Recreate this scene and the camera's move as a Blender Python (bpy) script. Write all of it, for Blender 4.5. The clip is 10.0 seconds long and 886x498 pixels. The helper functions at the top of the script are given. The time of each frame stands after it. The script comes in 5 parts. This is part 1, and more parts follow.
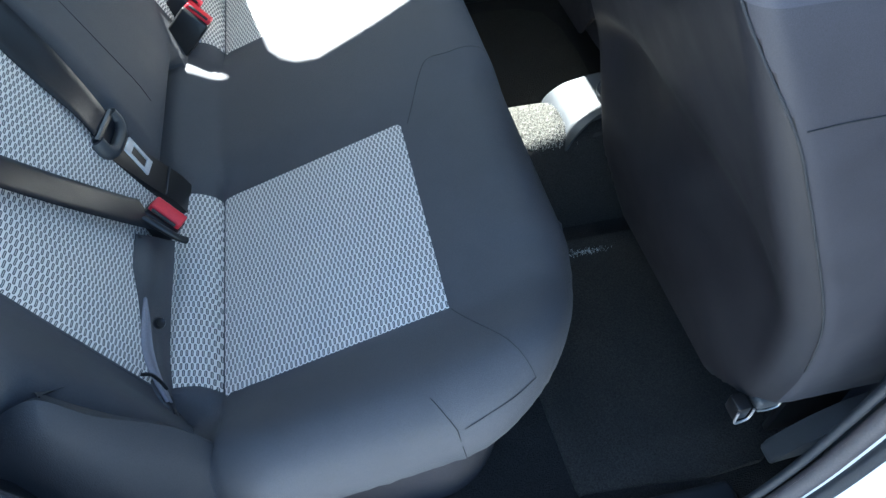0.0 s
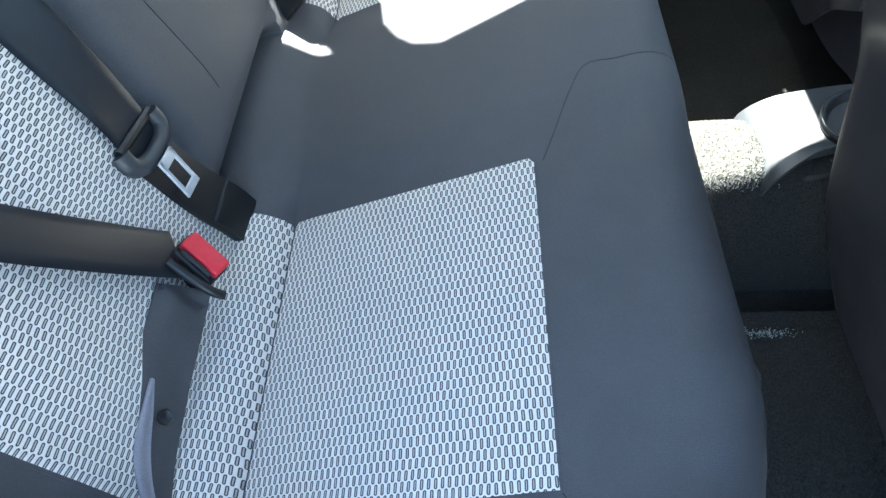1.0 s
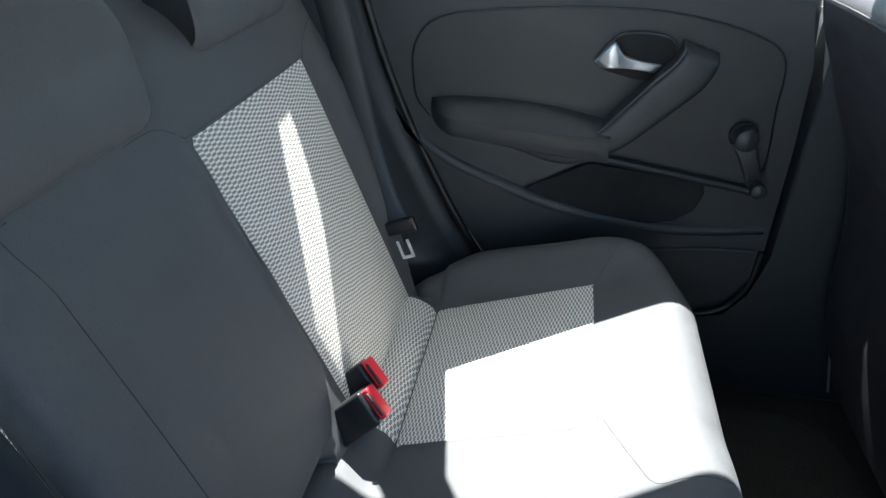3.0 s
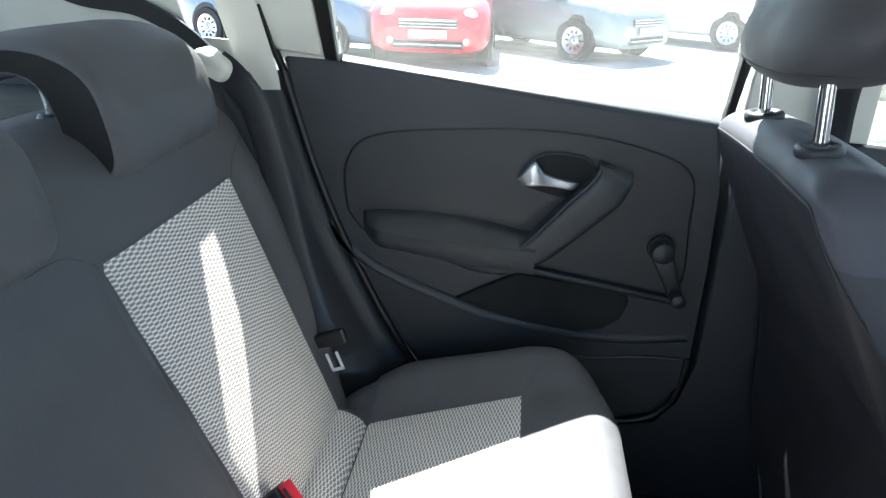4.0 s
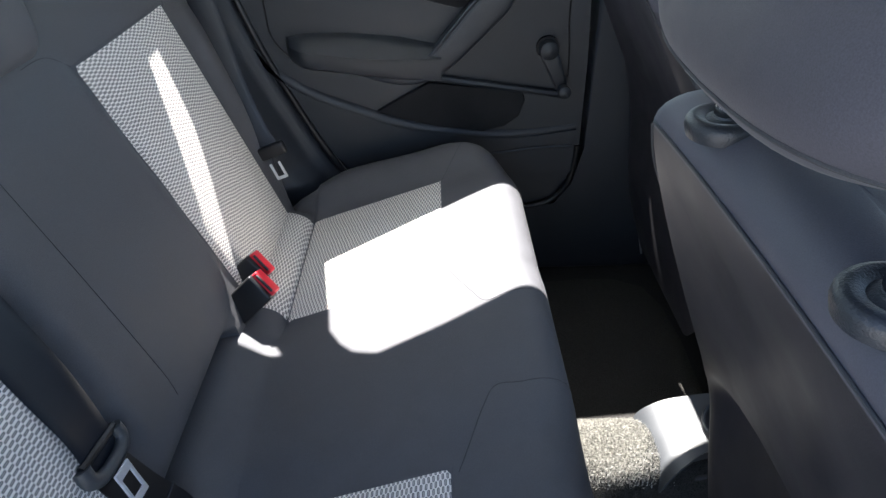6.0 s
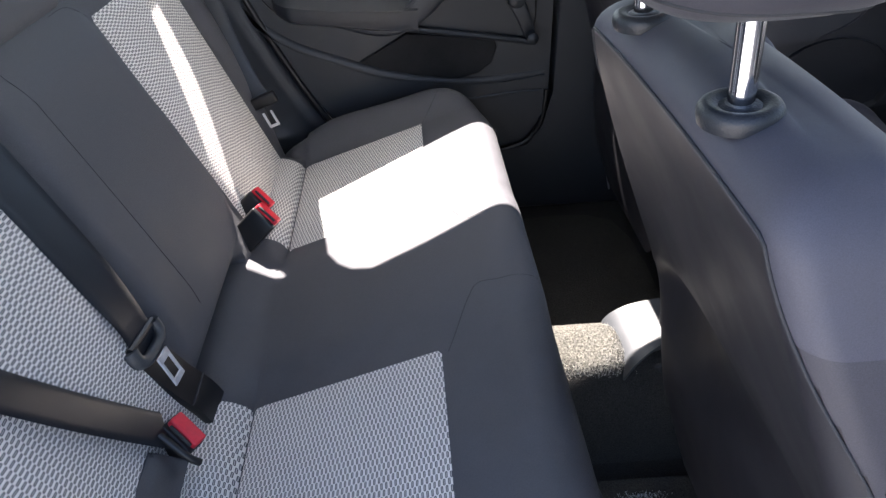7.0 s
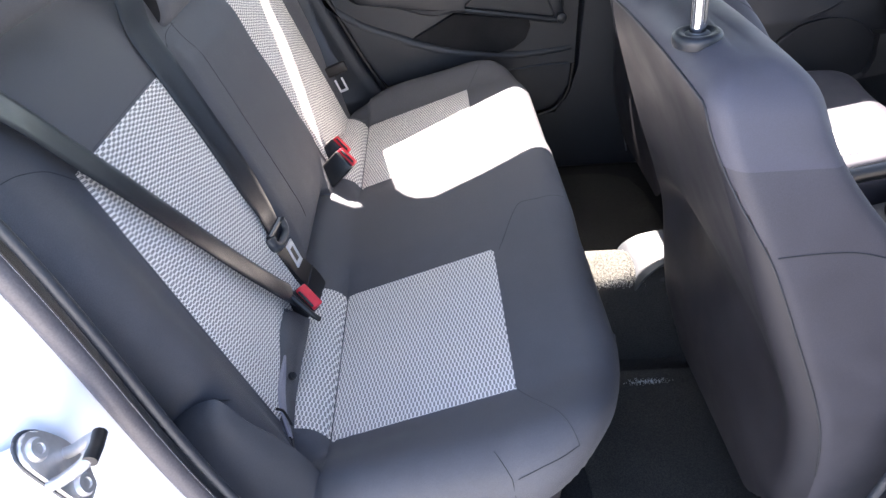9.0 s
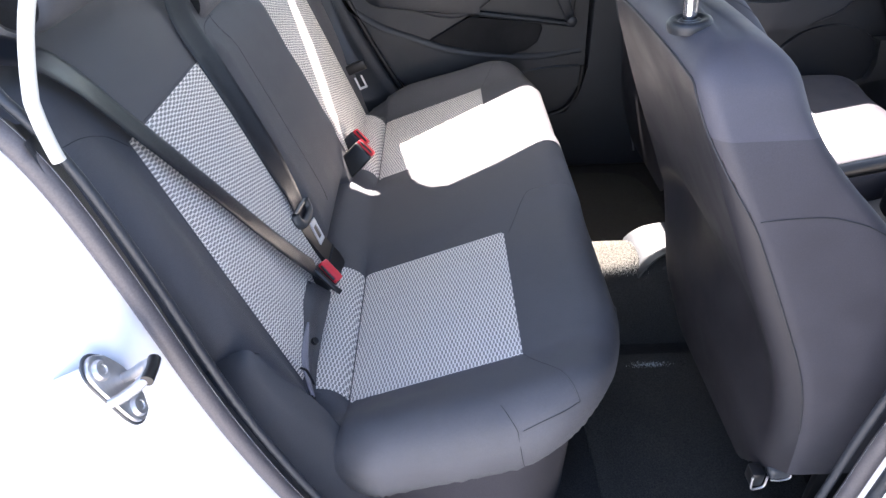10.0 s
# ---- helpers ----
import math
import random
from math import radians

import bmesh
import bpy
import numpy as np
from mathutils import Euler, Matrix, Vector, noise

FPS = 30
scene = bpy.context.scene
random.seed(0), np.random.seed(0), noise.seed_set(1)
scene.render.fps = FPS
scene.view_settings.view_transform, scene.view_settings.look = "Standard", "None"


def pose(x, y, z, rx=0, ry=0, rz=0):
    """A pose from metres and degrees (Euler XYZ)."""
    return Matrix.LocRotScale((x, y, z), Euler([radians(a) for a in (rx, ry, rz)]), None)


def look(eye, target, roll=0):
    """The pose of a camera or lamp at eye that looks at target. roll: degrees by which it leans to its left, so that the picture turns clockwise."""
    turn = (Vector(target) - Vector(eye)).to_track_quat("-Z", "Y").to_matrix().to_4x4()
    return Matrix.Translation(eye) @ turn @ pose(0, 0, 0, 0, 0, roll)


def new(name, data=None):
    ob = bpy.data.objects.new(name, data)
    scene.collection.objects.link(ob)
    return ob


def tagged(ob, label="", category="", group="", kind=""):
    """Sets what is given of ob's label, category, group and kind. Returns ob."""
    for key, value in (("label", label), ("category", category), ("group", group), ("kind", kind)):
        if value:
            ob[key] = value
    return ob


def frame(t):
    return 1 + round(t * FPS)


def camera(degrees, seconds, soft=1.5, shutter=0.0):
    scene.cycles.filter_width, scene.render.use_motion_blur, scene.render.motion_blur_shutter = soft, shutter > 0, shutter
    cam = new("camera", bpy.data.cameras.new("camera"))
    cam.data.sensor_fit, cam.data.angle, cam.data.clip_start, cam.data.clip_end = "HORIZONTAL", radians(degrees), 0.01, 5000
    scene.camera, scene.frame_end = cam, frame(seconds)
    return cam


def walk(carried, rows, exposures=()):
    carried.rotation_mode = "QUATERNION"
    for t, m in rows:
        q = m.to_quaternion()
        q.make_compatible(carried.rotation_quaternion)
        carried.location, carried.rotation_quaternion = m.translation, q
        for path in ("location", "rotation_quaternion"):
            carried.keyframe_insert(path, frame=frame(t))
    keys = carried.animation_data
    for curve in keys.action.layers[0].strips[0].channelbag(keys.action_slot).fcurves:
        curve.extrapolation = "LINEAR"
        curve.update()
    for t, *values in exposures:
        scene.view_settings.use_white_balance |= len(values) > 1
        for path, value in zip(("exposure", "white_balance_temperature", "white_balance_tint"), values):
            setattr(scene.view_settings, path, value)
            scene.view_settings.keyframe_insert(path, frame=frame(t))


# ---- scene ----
cam = camera(67.3, 10.0, soft=1.4)
PATH = [
    (0, (0.18, -0.89, 1.249), (0.407, 0.386, -0.275), -2.4),
    (0.5, (0.214, -0.741, 1.158), (0.148, 0.465, -0.437), -9.5),
    (1, (0.22, -0.629, 1.145), (0.048, 0.549, -0.463), -8.7),
    (1.5, (0.221, -0.561, 1.165), (0.008, 0.833, -0.254), -5.1),
    (2, (0.205, -0.498, 1.197), (-0.041, 1.002, -0.102), -2.8),
    (2.5, (0.168, -0.455, 1.236), (-0.125, 1.136, 0.059), -0.3),
    (3.8, (0.206, -0.412, 1.318), (-0.077, 1.396, 0.51), 0.3),
    (4, (0.223, -0.417, 1.318), (0.016, 1.412, 0.536), 1.6),
    (4.5, (0.257, -0.43, 1.303), (0.153, 1.393, 0.486), 0.9),
    (5, (0.266, -0.492, 1.286), (0.243, 1.262, 0.326), 0.9),
    (5.5, (0.25, -0.581, 1.28), (0.244, 1.126, 0.238), 0.1),
    (6.8, (0.243, -0.771, 1.284), (0.287, 0.857, 0.123), -2.8),
    (7, (0.237, -0.802, 1.283), (0.302, 0.822, 0.116), -2.4),
    (7.5, (0.213, -0.889, 1.293), (0.37, 0.711, 0.104), -2.0),
    (8, (0.205, -0.953, 1.304), (0.415, 0.626, 0.093), -1.9),
    (8.5, (0.176, -1.028, 1.323), (0.321, 0.548, 0.1), -1.8),
    (9, (0.166, -1.084, 1.343), (0.173, 0.532, 0.163), -3.1),
    (9.5, (0.16, -1.125, 1.347), (0.133, 0.513, 0.2), -3.3),
    (10, (0.159, -1.172, 1.342), (0.136, 0.464, 0.192), -2.8),
]
EXPOSURES = [(0.0, 3.15, 5720, 2), (0.5, 3.73, 5850, 0), (1.0, 3.80, 6050, 2), (1.5, 3.60, 5970, -5), (2.0, 3.15, 5860, -6), (2.5, 2.70, 5980, -1), (4.0, 2.82, 6120, 5),
             (5.0, 3.03, 6150, 7), (5.5, 2.80, 6200, 10), (7.0, 2.97, 6600, 18), (7.5, 3.10, 6800, 22), (8.5, 3.40, 6780, 20), (9.0, 3.57, 6720, 20), (9.5, 3.53, 6700, 20), (10.0, 3.45, 6700, 20)]
walk(cam, [(t, look(eye, target, roll)) for t, eye, target, roll in PATH], EXPOSURES)

# ---- world and sun ----
SUN_UP = Vector((-0.22, 0.66, 1.0)).normalized()
world = bpy.data.worlds.new("sky")
scene.world = world
world.use_nodes = True
wt = world.node_tree
wt.nodes.clear()
sky = wt.nodes.new("ShaderNodeTexSky")
sky.sky_type, sky.sun_disc = "NISHITA", False
sky.sun_elevation = math.asin(SUN_UP.z)
sky.sun_rotation = math.atan2(SUN_UP.x, SUN_UP.y)
bg = wt.nodes.new("ShaderNodeBackground")
bg.inputs["Strength"].default_value = 0.09
wout = wt.nodes.new("ShaderNodeOutputWorld")
wt.links.new(sky.outputs[0], bg.inputs[0])
wt.links.new(bg.outputs[0], wout.inputs[0])
sun_data = bpy.data.lights.new("sun", "SUN")
sun_data.energy, sun_data.angle, sun_data.color = 5.0, radians(0.5), (1.0, 0.95, 0.88)
sun = new("sun", sun_data)
sun.matrix_world = look(SUN_UP * 20, (0, 0, 0))

# ---- materials ----
def material(name, colour, rough=0.6, metal=0.0, grain=0.0, scale=300.0, bump=0.0, blotch=0.0, sheen=0.0, spec=0.5, coat=0.0):
    """A surface with fine grain, larger blotches and relief; scale is in cells per metre."""
    m = bpy.data.materials.new(name)
    m.use_nodes = True
    nt = m.node_tree
    b = nt.nodes["Principled BSDF"]
    b.inputs["Roughness"].default_value, b.inputs["Metallic"].default_value = rough, metal
    b.inputs["Specular IOR Level"].default_value = spec
    b.inputs["Coat Weight"].default_value = coat
    if sheen:
        b.inputs["Sheen Weight"].default_value, b.inputs["Sheen Roughness"].default_value = sheen, 0.4
    co = nt.nodes.new("ShaderNodeTexCoord")
    fine = nt.nodes.new("ShaderNodeTexNoise")
    fine.inputs["Scale"].default_value, fine.inputs["Detail"].default_value = scale, 3
    big = nt.nodes.new("ShaderNodeTexNoise")
    big.inputs["Scale"].default_value, big.inputs["Detail"].default_value = max(scale / 60, 2.0), 4
    for n in (fine, big):
        nt.links.new(co.outputs["Object"], n.inputs["Vector"])
    def ramp(src, amount):
        r = nt.nodes.new("ShaderNodeMapRange")
        r.inputs["From Min"].default_value, r.inputs["From Max"].default_value = 0.3, 0.7
        r.inputs["To Min"].default_value, r.inputs["To Max"].default_value = 1 - amount, 1 + amount
        nt.links.new(src.outputs["Fac"], r.inputs["Value"])
        return r
    mul = nt.nodes.new("ShaderNodeMath")
    mul.operation = "MULTIPLY"
    nt.links.new(ramp(fine, grain).outputs[0], mul.inputs[0])
    nt.links.new(ramp(big, blotch).outputs[0], mul.inputs[1])
    vec = nt.nodes.new("ShaderNodeVectorMath")
    vec.operation = "SCALE"
    vec.inputs[0].default_value = colour
    nt.links.new(mul.outputs[0], vec.inputs["Scale"])
    nt.links.new(vec.outputs[0], b.inputs["Base Color"])
    rr = nt.nodes.new("ShaderNodeMath")
    rr.operation, rr.use_clamp = "MULTIPLY", True
    rr.inputs[1].default_value = rough
    nt.links.new(ramp(big, 0.15).outputs[0], rr.inputs[0])
    nt.links.new(rr.outputs[0], b.inputs["Roughness"])
    if bump:
        bp = nt.nodes.new("ShaderNodeBump")
        bp.inputs["Strength"].default_value, bp.inputs["Distance"].default_value = 1.0, bump
        nt.links.new(fine.outputs["Fac"], bp.inputs["Height"])
        nt.links.new(bp.outputs[0], b.inputs["Normal"])
    return m


def weave_material():
    """Light grey knitted cloth: staggered oval cells with dark outlines, laid out in metres by the UV map."""
    m = bpy.data.materials.new("patterned_cloth")
    m.use_nodes = True
    nt = m.node_tree
    b = nt.nodes["Principled BSDF"]
    b.inputs["Roughness"].default_value = 0.85
    b.inputs["Sheen Weight"].default_value = 0.15
    uv = nt.nodes.new("ShaderNodeUVMap")
    sep = nt.nodes.new("ShaderNodeSeparateXYZ")
    nt.links.new(uv.outputs[0], sep.inputs[0])

    def op(kind, a, c=None, d=None):
        n = nt.nodes.new("ShaderNodeMath")
        n.operation = kind
        for i, v in enumerate((a, c, d)):
            if v is None:
                continue
            if isinstance(v, (int, float)):
                n.inputs[i].default_value = v
            else:
                nt.links.new(v, n.inputs[i])
        return n.outputs[0]
    wob = nt.nodes.new("ShaderNodeTexNoise")
    wob.inputs["Scale"].default_value = 25.0
    nt.links.new(uv.outputs[0], wob.inputs["Vector"])
    shift = op("MULTIPLY", op("SUBTRACT", wob.outputs["Fac"], 0.5), 0.004)
    row = op("DIVIDE", op("ADD", sep.outputs["Y"], shift), PITCH_Y)
    odd = op("MULTIPLY", op("MODULO", op("FLOOR", row), 2.0), 0.5)
    col = op("ADD", op("DIVIDE", op("ADD", sep.outputs["X"], shift), PITCH_X), odd)
    dx = op("MULTIPLY", op("SUBTRACT", op("FRACT", col), 0.5), PITCH_X * 1000)
    dy = op("MAXIMUM", op("SUBTRACT", op("ABSOLUTE", op("MULTIPLY", op("SUBTRACT", op("FRACT", row), 0.5), PITCH_Y * 1000)), 2.75), 0.0)
    far = op("SQRT", op("ADD", op("MULTIPLY", dx, dx), op("MULTIPLY", dy, dy)))

    def step(lo, hi, value):
        r = nt.nodes.new("ShaderNodeMapRange")
        r.interpolation_type = "SMOOTHSTEP"
        r.inputs["From Min"].default_value, r.inputs["From Max"].default_value = lo, hi
        nt.links.new(value, r.inputs["Value"])
        return r.outputs[0]
    ring = op("MULTIPLY", step(0.2, 0.7, far), op("SUBTRACT", 1.0, step(1.05, 1.62, far)))
    core = op("SUBTRACT", 1.0, step(0.2, 0.7, far))
    dark = op("MAXIMUM", op("MULTIPLY", ring, 1.0), op("MULTIPLY", core, 0.42))
    fine = nt.nodes.new("ShaderNodeTexNoise")
    fine.inputs["Scale"].default_value = 900.0
    nt.links.new(uv.outputs[0], fine.inputs["Vector"])
    mix = nt.nodes.new("ShaderNodeMix")
    mix.data_type = "RGBA"
    mix.inputs["A"].default_value = (0.90, 0.85, 0.79, 1)
    mix.inputs["B"].default_value = (0.020, 0.020, 0.022, 1)
    nt.links.new(op("ADD", dark, op("MULTIPLY", op("SUBTRACT", fine.outputs["Fac"], 0.5), 0.25)), mix.inputs["Factor"])
    nt.links.new(mix.outputs["Result"], b.inputs["Base Color"])
    bp = nt.nodes.new("ShaderNodeBump")
    bp.inputs["Strength"].default_value, bp.inputs["Distance"].default_value = 0.8, 0.0012
    bp.invert = True
    nt.links.new(dark, bp.inputs["Height"])
    nt.links.new(bp.outputs[0], b.inputs["Normal"])
    return m


def glass_material():
    m = bpy.data.materials.new("window_glass")
    m.use_nodes = True
    nt = m.node_tree
    nt.nodes.clear()
    out = nt.nodes.new("ShaderNodeOutputMaterial")
    tr, gl, mx = (nt.nodes.new(k) for k in ("ShaderNodeBsdfTransparent", "ShaderNodeBsdfGlossy", "ShaderNodeMixShader"))
    tr.inputs["Color"].default_value = (0.83, 0.87, 0.85, 1)
    gl.inputs["Roughness"].default_value = 0.02
    fr = nt.nodes.new("ShaderNodeFresnel")
    fr.inputs["IOR"].default_value = 1.3
    # a film of dust on the pane, with specks, catches the sun
    co = nt.nodes.new("ShaderNodeTexCoord")
    film, speck = nt.nodes.new("ShaderNodeTexNoise"), nt.nodes.new("ShaderNodeTexNoise")
    film.inputs["Scale"].default_value, film.inputs["Detail"].default_value = 9.0, 4
    speck.inputs["Scale"].default_value = 320.0
    low, high, both = (nt.nodes.new(k) for k in ("ShaderNodeMapRange", "ShaderNodeMapRange", "ShaderNodeMath"))
    for src, dst, lo, hi, top in ((film, low, 0.3, 0.75, 0.034), (speck, high, 0.62, 0.76, 0.08)):
        nt.links.new(co.outputs["Object"], src.inputs["Vector"])
        nt.links.new(src.outputs["Fac"], dst.inputs["Value"])
        dst.inputs["From Min"].default_value, dst.inputs["From Max"].default_value, dst.inputs["To Max"].default_value = lo, hi, top
    low.inputs["To Min"].default_value = 0.013
    both.operation = "ADD"
    nt.links.new(low.outputs[0], both.inputs[0])
    nt.links.new(high.outputs[0], both.inputs[1])
    dust, clean = nt.nodes.new("ShaderNodeBsdfTranslucent"), nt.nodes.new("ShaderNodeMixShader")
    dust.inputs["Color"].default_value = (0.85, 0.84, 0.80, 1)
    nt.links.new(both.outputs[0], clean.inputs[0])
    nt.links.new(tr.outputs[0], clean.inputs[1])
    nt.links.new(dust.outputs[0], clean.inputs[2])
    nt.links.new(fr.outputs[0], mx.inputs[0])
    nt.links.new(clean.outputs[0], mx.inputs[1])
    nt.links.new(gl.outputs[0], mx.inputs[2])
    nt.links.new(mx.outputs[0], out.inputs[0])
    return m


PITCH_X, PITCH_Y = 0.0056, 0.0085
CLOTH = weave_material()
DARK = material("dark_seat_cloth", (0.0835, 0.0840, 0.0910), 0.68, grain=0.18, scale=1400, bump=0.0003, blotch=0.10, sheen=0.03, spec=0.35)
FRONT = material("front_seat_cloth", (0.040, 0.039, 0.048), 0.65, grain=0.18, scale=1400, bump=0.0001, blotch=0.10, sheen=0.06)
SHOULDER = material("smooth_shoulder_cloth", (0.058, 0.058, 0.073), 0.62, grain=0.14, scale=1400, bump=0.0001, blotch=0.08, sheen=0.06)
SKIRT = material("dark_base_cloth", (0.034, 0.032, 0.038), 0.9, grain=0.3, scale=700, bump=0.0008, blotch=0.2)
VINYL = material("black_grained_vinyl", (0.0148, 0.0140, 0.0175), 0.55, grain=0.12, scale=700, bump=0.00015, blotch=0.08)
PLASTIC = material("black_grained_plastic", (0.0165, 0.0195, 0.0240), 0.42, grain=0.15, scale=900, bump=0.0004, blotch=0.08)
PLASTIC2 = material("charcoal_trim_plastic", (0.0225, 0.0265, 0.0325), 0.44, grain=0.12, scale=900, bump=0.0004, blotch=0.08)
BLACK = material("black_smooth_plastic", (0.010, 0.010, 0.011), 0.35, grain=0.1, scale=400, blotch=0.05)
RUBBER = material("grey_rubber_seal", (0.085, 0.078, 0.082), 0.5, grain=0.15, scale=500, bump=0.0003, blotch=0.1)
WEB = material("black_belt_webbing", (0.0125, 0.0148, 0.0200), 0.34, grain=0.3, scale=1800, bump=0.0001, blotch=0.06, spec=0.36)
CREAM = material("cream_pillar_plastic", (0.62, 0.62, 0.57), 0.55, grain=0.04, scale=800, bump=0.0003, blotch=0.03)
LINER = material("cream_headliner_cloth", (0.60, 0.60, 0.56), 0.9, grain=0.08, scale=1200, bump=0.0004, blotch=0.03)
CHROME = material("polished_chrome", (0.75, 0.76, 0.78), 0.12, metal=1.0, grain=0.03, scale=200)
SATIN = material("satin_silver_plastic", (0.55, 0.57, 0.60), 0.3, metal=0.9, grain=0.03, scale=300)
STEEL = material("zinc_steel", (0.56, 0.55, 0.54), 0.42, metal=0.85, grain=0.08, scale=120, blotch=0.1)
BRIGHT = material("bright_zinc_steel", (0.72, 0.73, 0.75), 0.42, metal=0.55, grain=0.04, scale=200)
PADDED = material("padded_matt_trim", (0.046, 0.050, 0.058), 0.72, grain=0.12, scale=900, bump=0.0003, blotch=0.08)
PALE = material("pale_blue_grey_plastic", (0.36, 0.41, 0.42), 0.45, grain=0.06, scale=500)
GREYP = material("dark_grey_moulded_plastic", (0.050, 0.054, 0.058), 0.42, grain=0.1, scale=700, bump=0.0002, blotch=0.06)
RED = material("red_button_plastic", (0.74, 0.030, 0.048), 0.35, grain=0.05, scale=300)
PAINT = material("white_body_paint", (0.80, 0.81, 0.82), 0.28, grain=0.01, scale=100, blotch=0.02, coat=0.6)
MATTING = material("worn_carpet_mat", (0.034, 0.032, 0.028), 0.95, grain=0.5, scale=420, bump=0.003, blotch=0.3)
CARPET = material("black_floor_carpet", (0.017, 0.0167, 0.016), 0.95, grain=0.7, scale=480, bump=0.004, blotch=0.3)
# pale colour that stands for sunlight on the near mat
FLECK = material("pale_sun_fleck", (0.55, 0.56, 0.54), 0.9, grain=0.3, scale=300)
# far paler than CARPET: the sun on the tunnel top is in this colour
SUNLIT_PILE = material("sunlit_carpet_pile", (0.440, 0.430, 0.390), 0.95, grain=0.6, scale=300)
THREAD = material("dark_seam_thread", (0.030, 0.031, 0.034), 0.8, grain=0.3, scale=2000)
# plain matt black; on the door it stands for shade in recesses
MATT_BLACK = material("matt_black", (0.008, 0.008, 0.009), 0.9, grain=0.3, scale=600, bump=0.0004)
GLASS = glass_material()


# ---- helpers for shapes ----
def thing(name, label, category, group="", kind="", at=(0, 0, 0)):
    ob = new(name)
    ob.empty_display_size = 0.05
    ob.location = at
    return tagged(ob, label, category, group, kind)


def part(name, bm, mat, parent=None, label="", smooth=True, angle=40):
    """Links a bmesh as one mesh object under a thing or part; sharp edges stay sharp."""
    bmesh.ops.recalc_face_normals(bm, faces=bm.faces)
    if smooth:
        for f in bm.faces:
            f.smooth = len(f.verts) <= 8
        for e in bm.edges:
            if len(e.link_faces) == 2 and e.calc_face_angle(0) > radians(angle):
                e.smooth = False
    me = bpy.data.meshes.new(name)
    bm.to_mesh(me)
    bm.free()
    me.materials.append(mat)
    ob = new(name, me)
    if parent is not None:
        ob.parent = parent
        if parent.parent is None:
            ob.matrix_parent_inverse = Matrix.Translation(parent.location).inverted()
    if label:
        ob["label"] = label
    return ob


def spline(pts, n, closed=False):
    """A Catmull-Rom line through the points, n steps to a span."""
    p = [np.array(q, float) for q in pts]
    m = len(p)
    out = []
    for i in range(m if closed else m - 1):
        if closed:
            a, b, c, d = p[i - 1], p[i], p[(i + 1) % m], p[(i + 2) % m]
        else:
            a, b, c, d = p[max(i - 1, 0)], p[i], p[i + 1], p[min(i + 2, m - 1)]
        for k in range(n):
            t = k / n
            out.append(0.5 * (2 * b + (c - a) * t + (2 * a - 5 * b + 4 * c - d) * t * t + (3 * b - a - 3 * c + d) * t ** 3))
    if not closed:
        out.append(p[-1])
    return out


def grid(f, us, vs, bm=None, wrap_v=False, uvf=None):
    """A sheet of quads through f(u, v)."""
    bm = bm or bmesh.new()
    uvl = bm.loops.layers.uv.verify() if uvf else None
    vv = [[bm.verts.new(f(u, v)) for v in vs] for u in us]
    nv = len(vs)
    for i in range(len(us) - 1):
        for j in range(nv if wrap_v else nv - 1):
            k = (j + 1) % nv
            fa = bm.faces.new((vv[i][j], vv[i + 1][j], vv[i + 1][k], vv[i][k]))
            if uvf:
                for lp, (a, c) in zip(fa.loops, ((i, j), (i + 1, j), (i + 1, k), (i, k))):
                    lp[uvl].uv = uvf(us[a], vs[c])
    return bm


def rings(loops, bm=None, cap=True):
    """A skin over closed loops with equal numbers of points, capped at both ends."""
    bm = bm or bmesh.new()
    rows = [[bm.verts.new(p) for p in lp] for lp in loops]
    n = len(rows[0])
    for a, b in zip(rows, rows[1:]):
        for j in range(n):
            bm.faces.new((a[j], a[(j + 1) % n], b[(j + 1) % n], b[j]))
    if cap:
        bm.faces.new(rows[0][::-1])
        bm.faces.new(rows[-1])
    return bm


def tube(pts, r, n=10, bm=None, closed=False, flat=1.0):
    """A round cord along the points; r may be a list."""
    pts = [Vector(p) for p in pts]
    m = len(pts)
    loops = []
    up = None
    for i, p in enumerate(pts):
        if closed:
            d = (pts[(i + 1) % m] - pts[i - 1]).normalized()
        else:
            d = (pts[min(i + 1, m - 1)] - pts[max(i - 1, 0)]).normalized()
        if up is None:
            up = d.orthogonal().normalized()
        up = (up - d * up.dot(d)).normalized()
        side = d.cross(up)
        rad = r[i] if isinstance(r, (list, tuple)) else r
        loops.append([p + up * (rad * math.cos(2 * math.pi * k / n)) + side * (rad * flat * math.sin(2 * math.pi * k / n)) for k in range(n)])
    if closed:
        loops.append(loops[0])
    return rings(loops, bm, cap=not closed)


def ribbon(pts, across, width, thick, bm=None, bow=0.0):
    """A belt along the points; across gives its breadth's direction at each point, bow how far its middle stands out."""
    loops = []
    pts = [Vector(p) for p in pts]
    for i, p in enumerate(pts):
        d = (pts[min(i + 1, len(pts) - 1)] - pts[max(i - 1, 0)]).normalized()
        a = Vector(across[i] if isinstance(across, list) else across)
        a = (a - d * a.dot(d)).normalized()
        nrm = d.cross(a)
        h, t = width / 2, thick / 2
        xs = [h * k for k in (-0.96, -0.6, -0.2, 0.2, 0.6, 0.96)]
        sec = [(-h, -t * 0.3)] + [(x, -t) for x in xs] + [(h, -t * 0.3), (h, t * 0.3)] + [(x, t) for x in xs[::-1]] + [(-h, t * 0.3)]
        loops.append([p + a * x + nrm * (y + bow * (1 - (x / h) ** 2)) for x, y in sec])
    return rings(loops, bm)


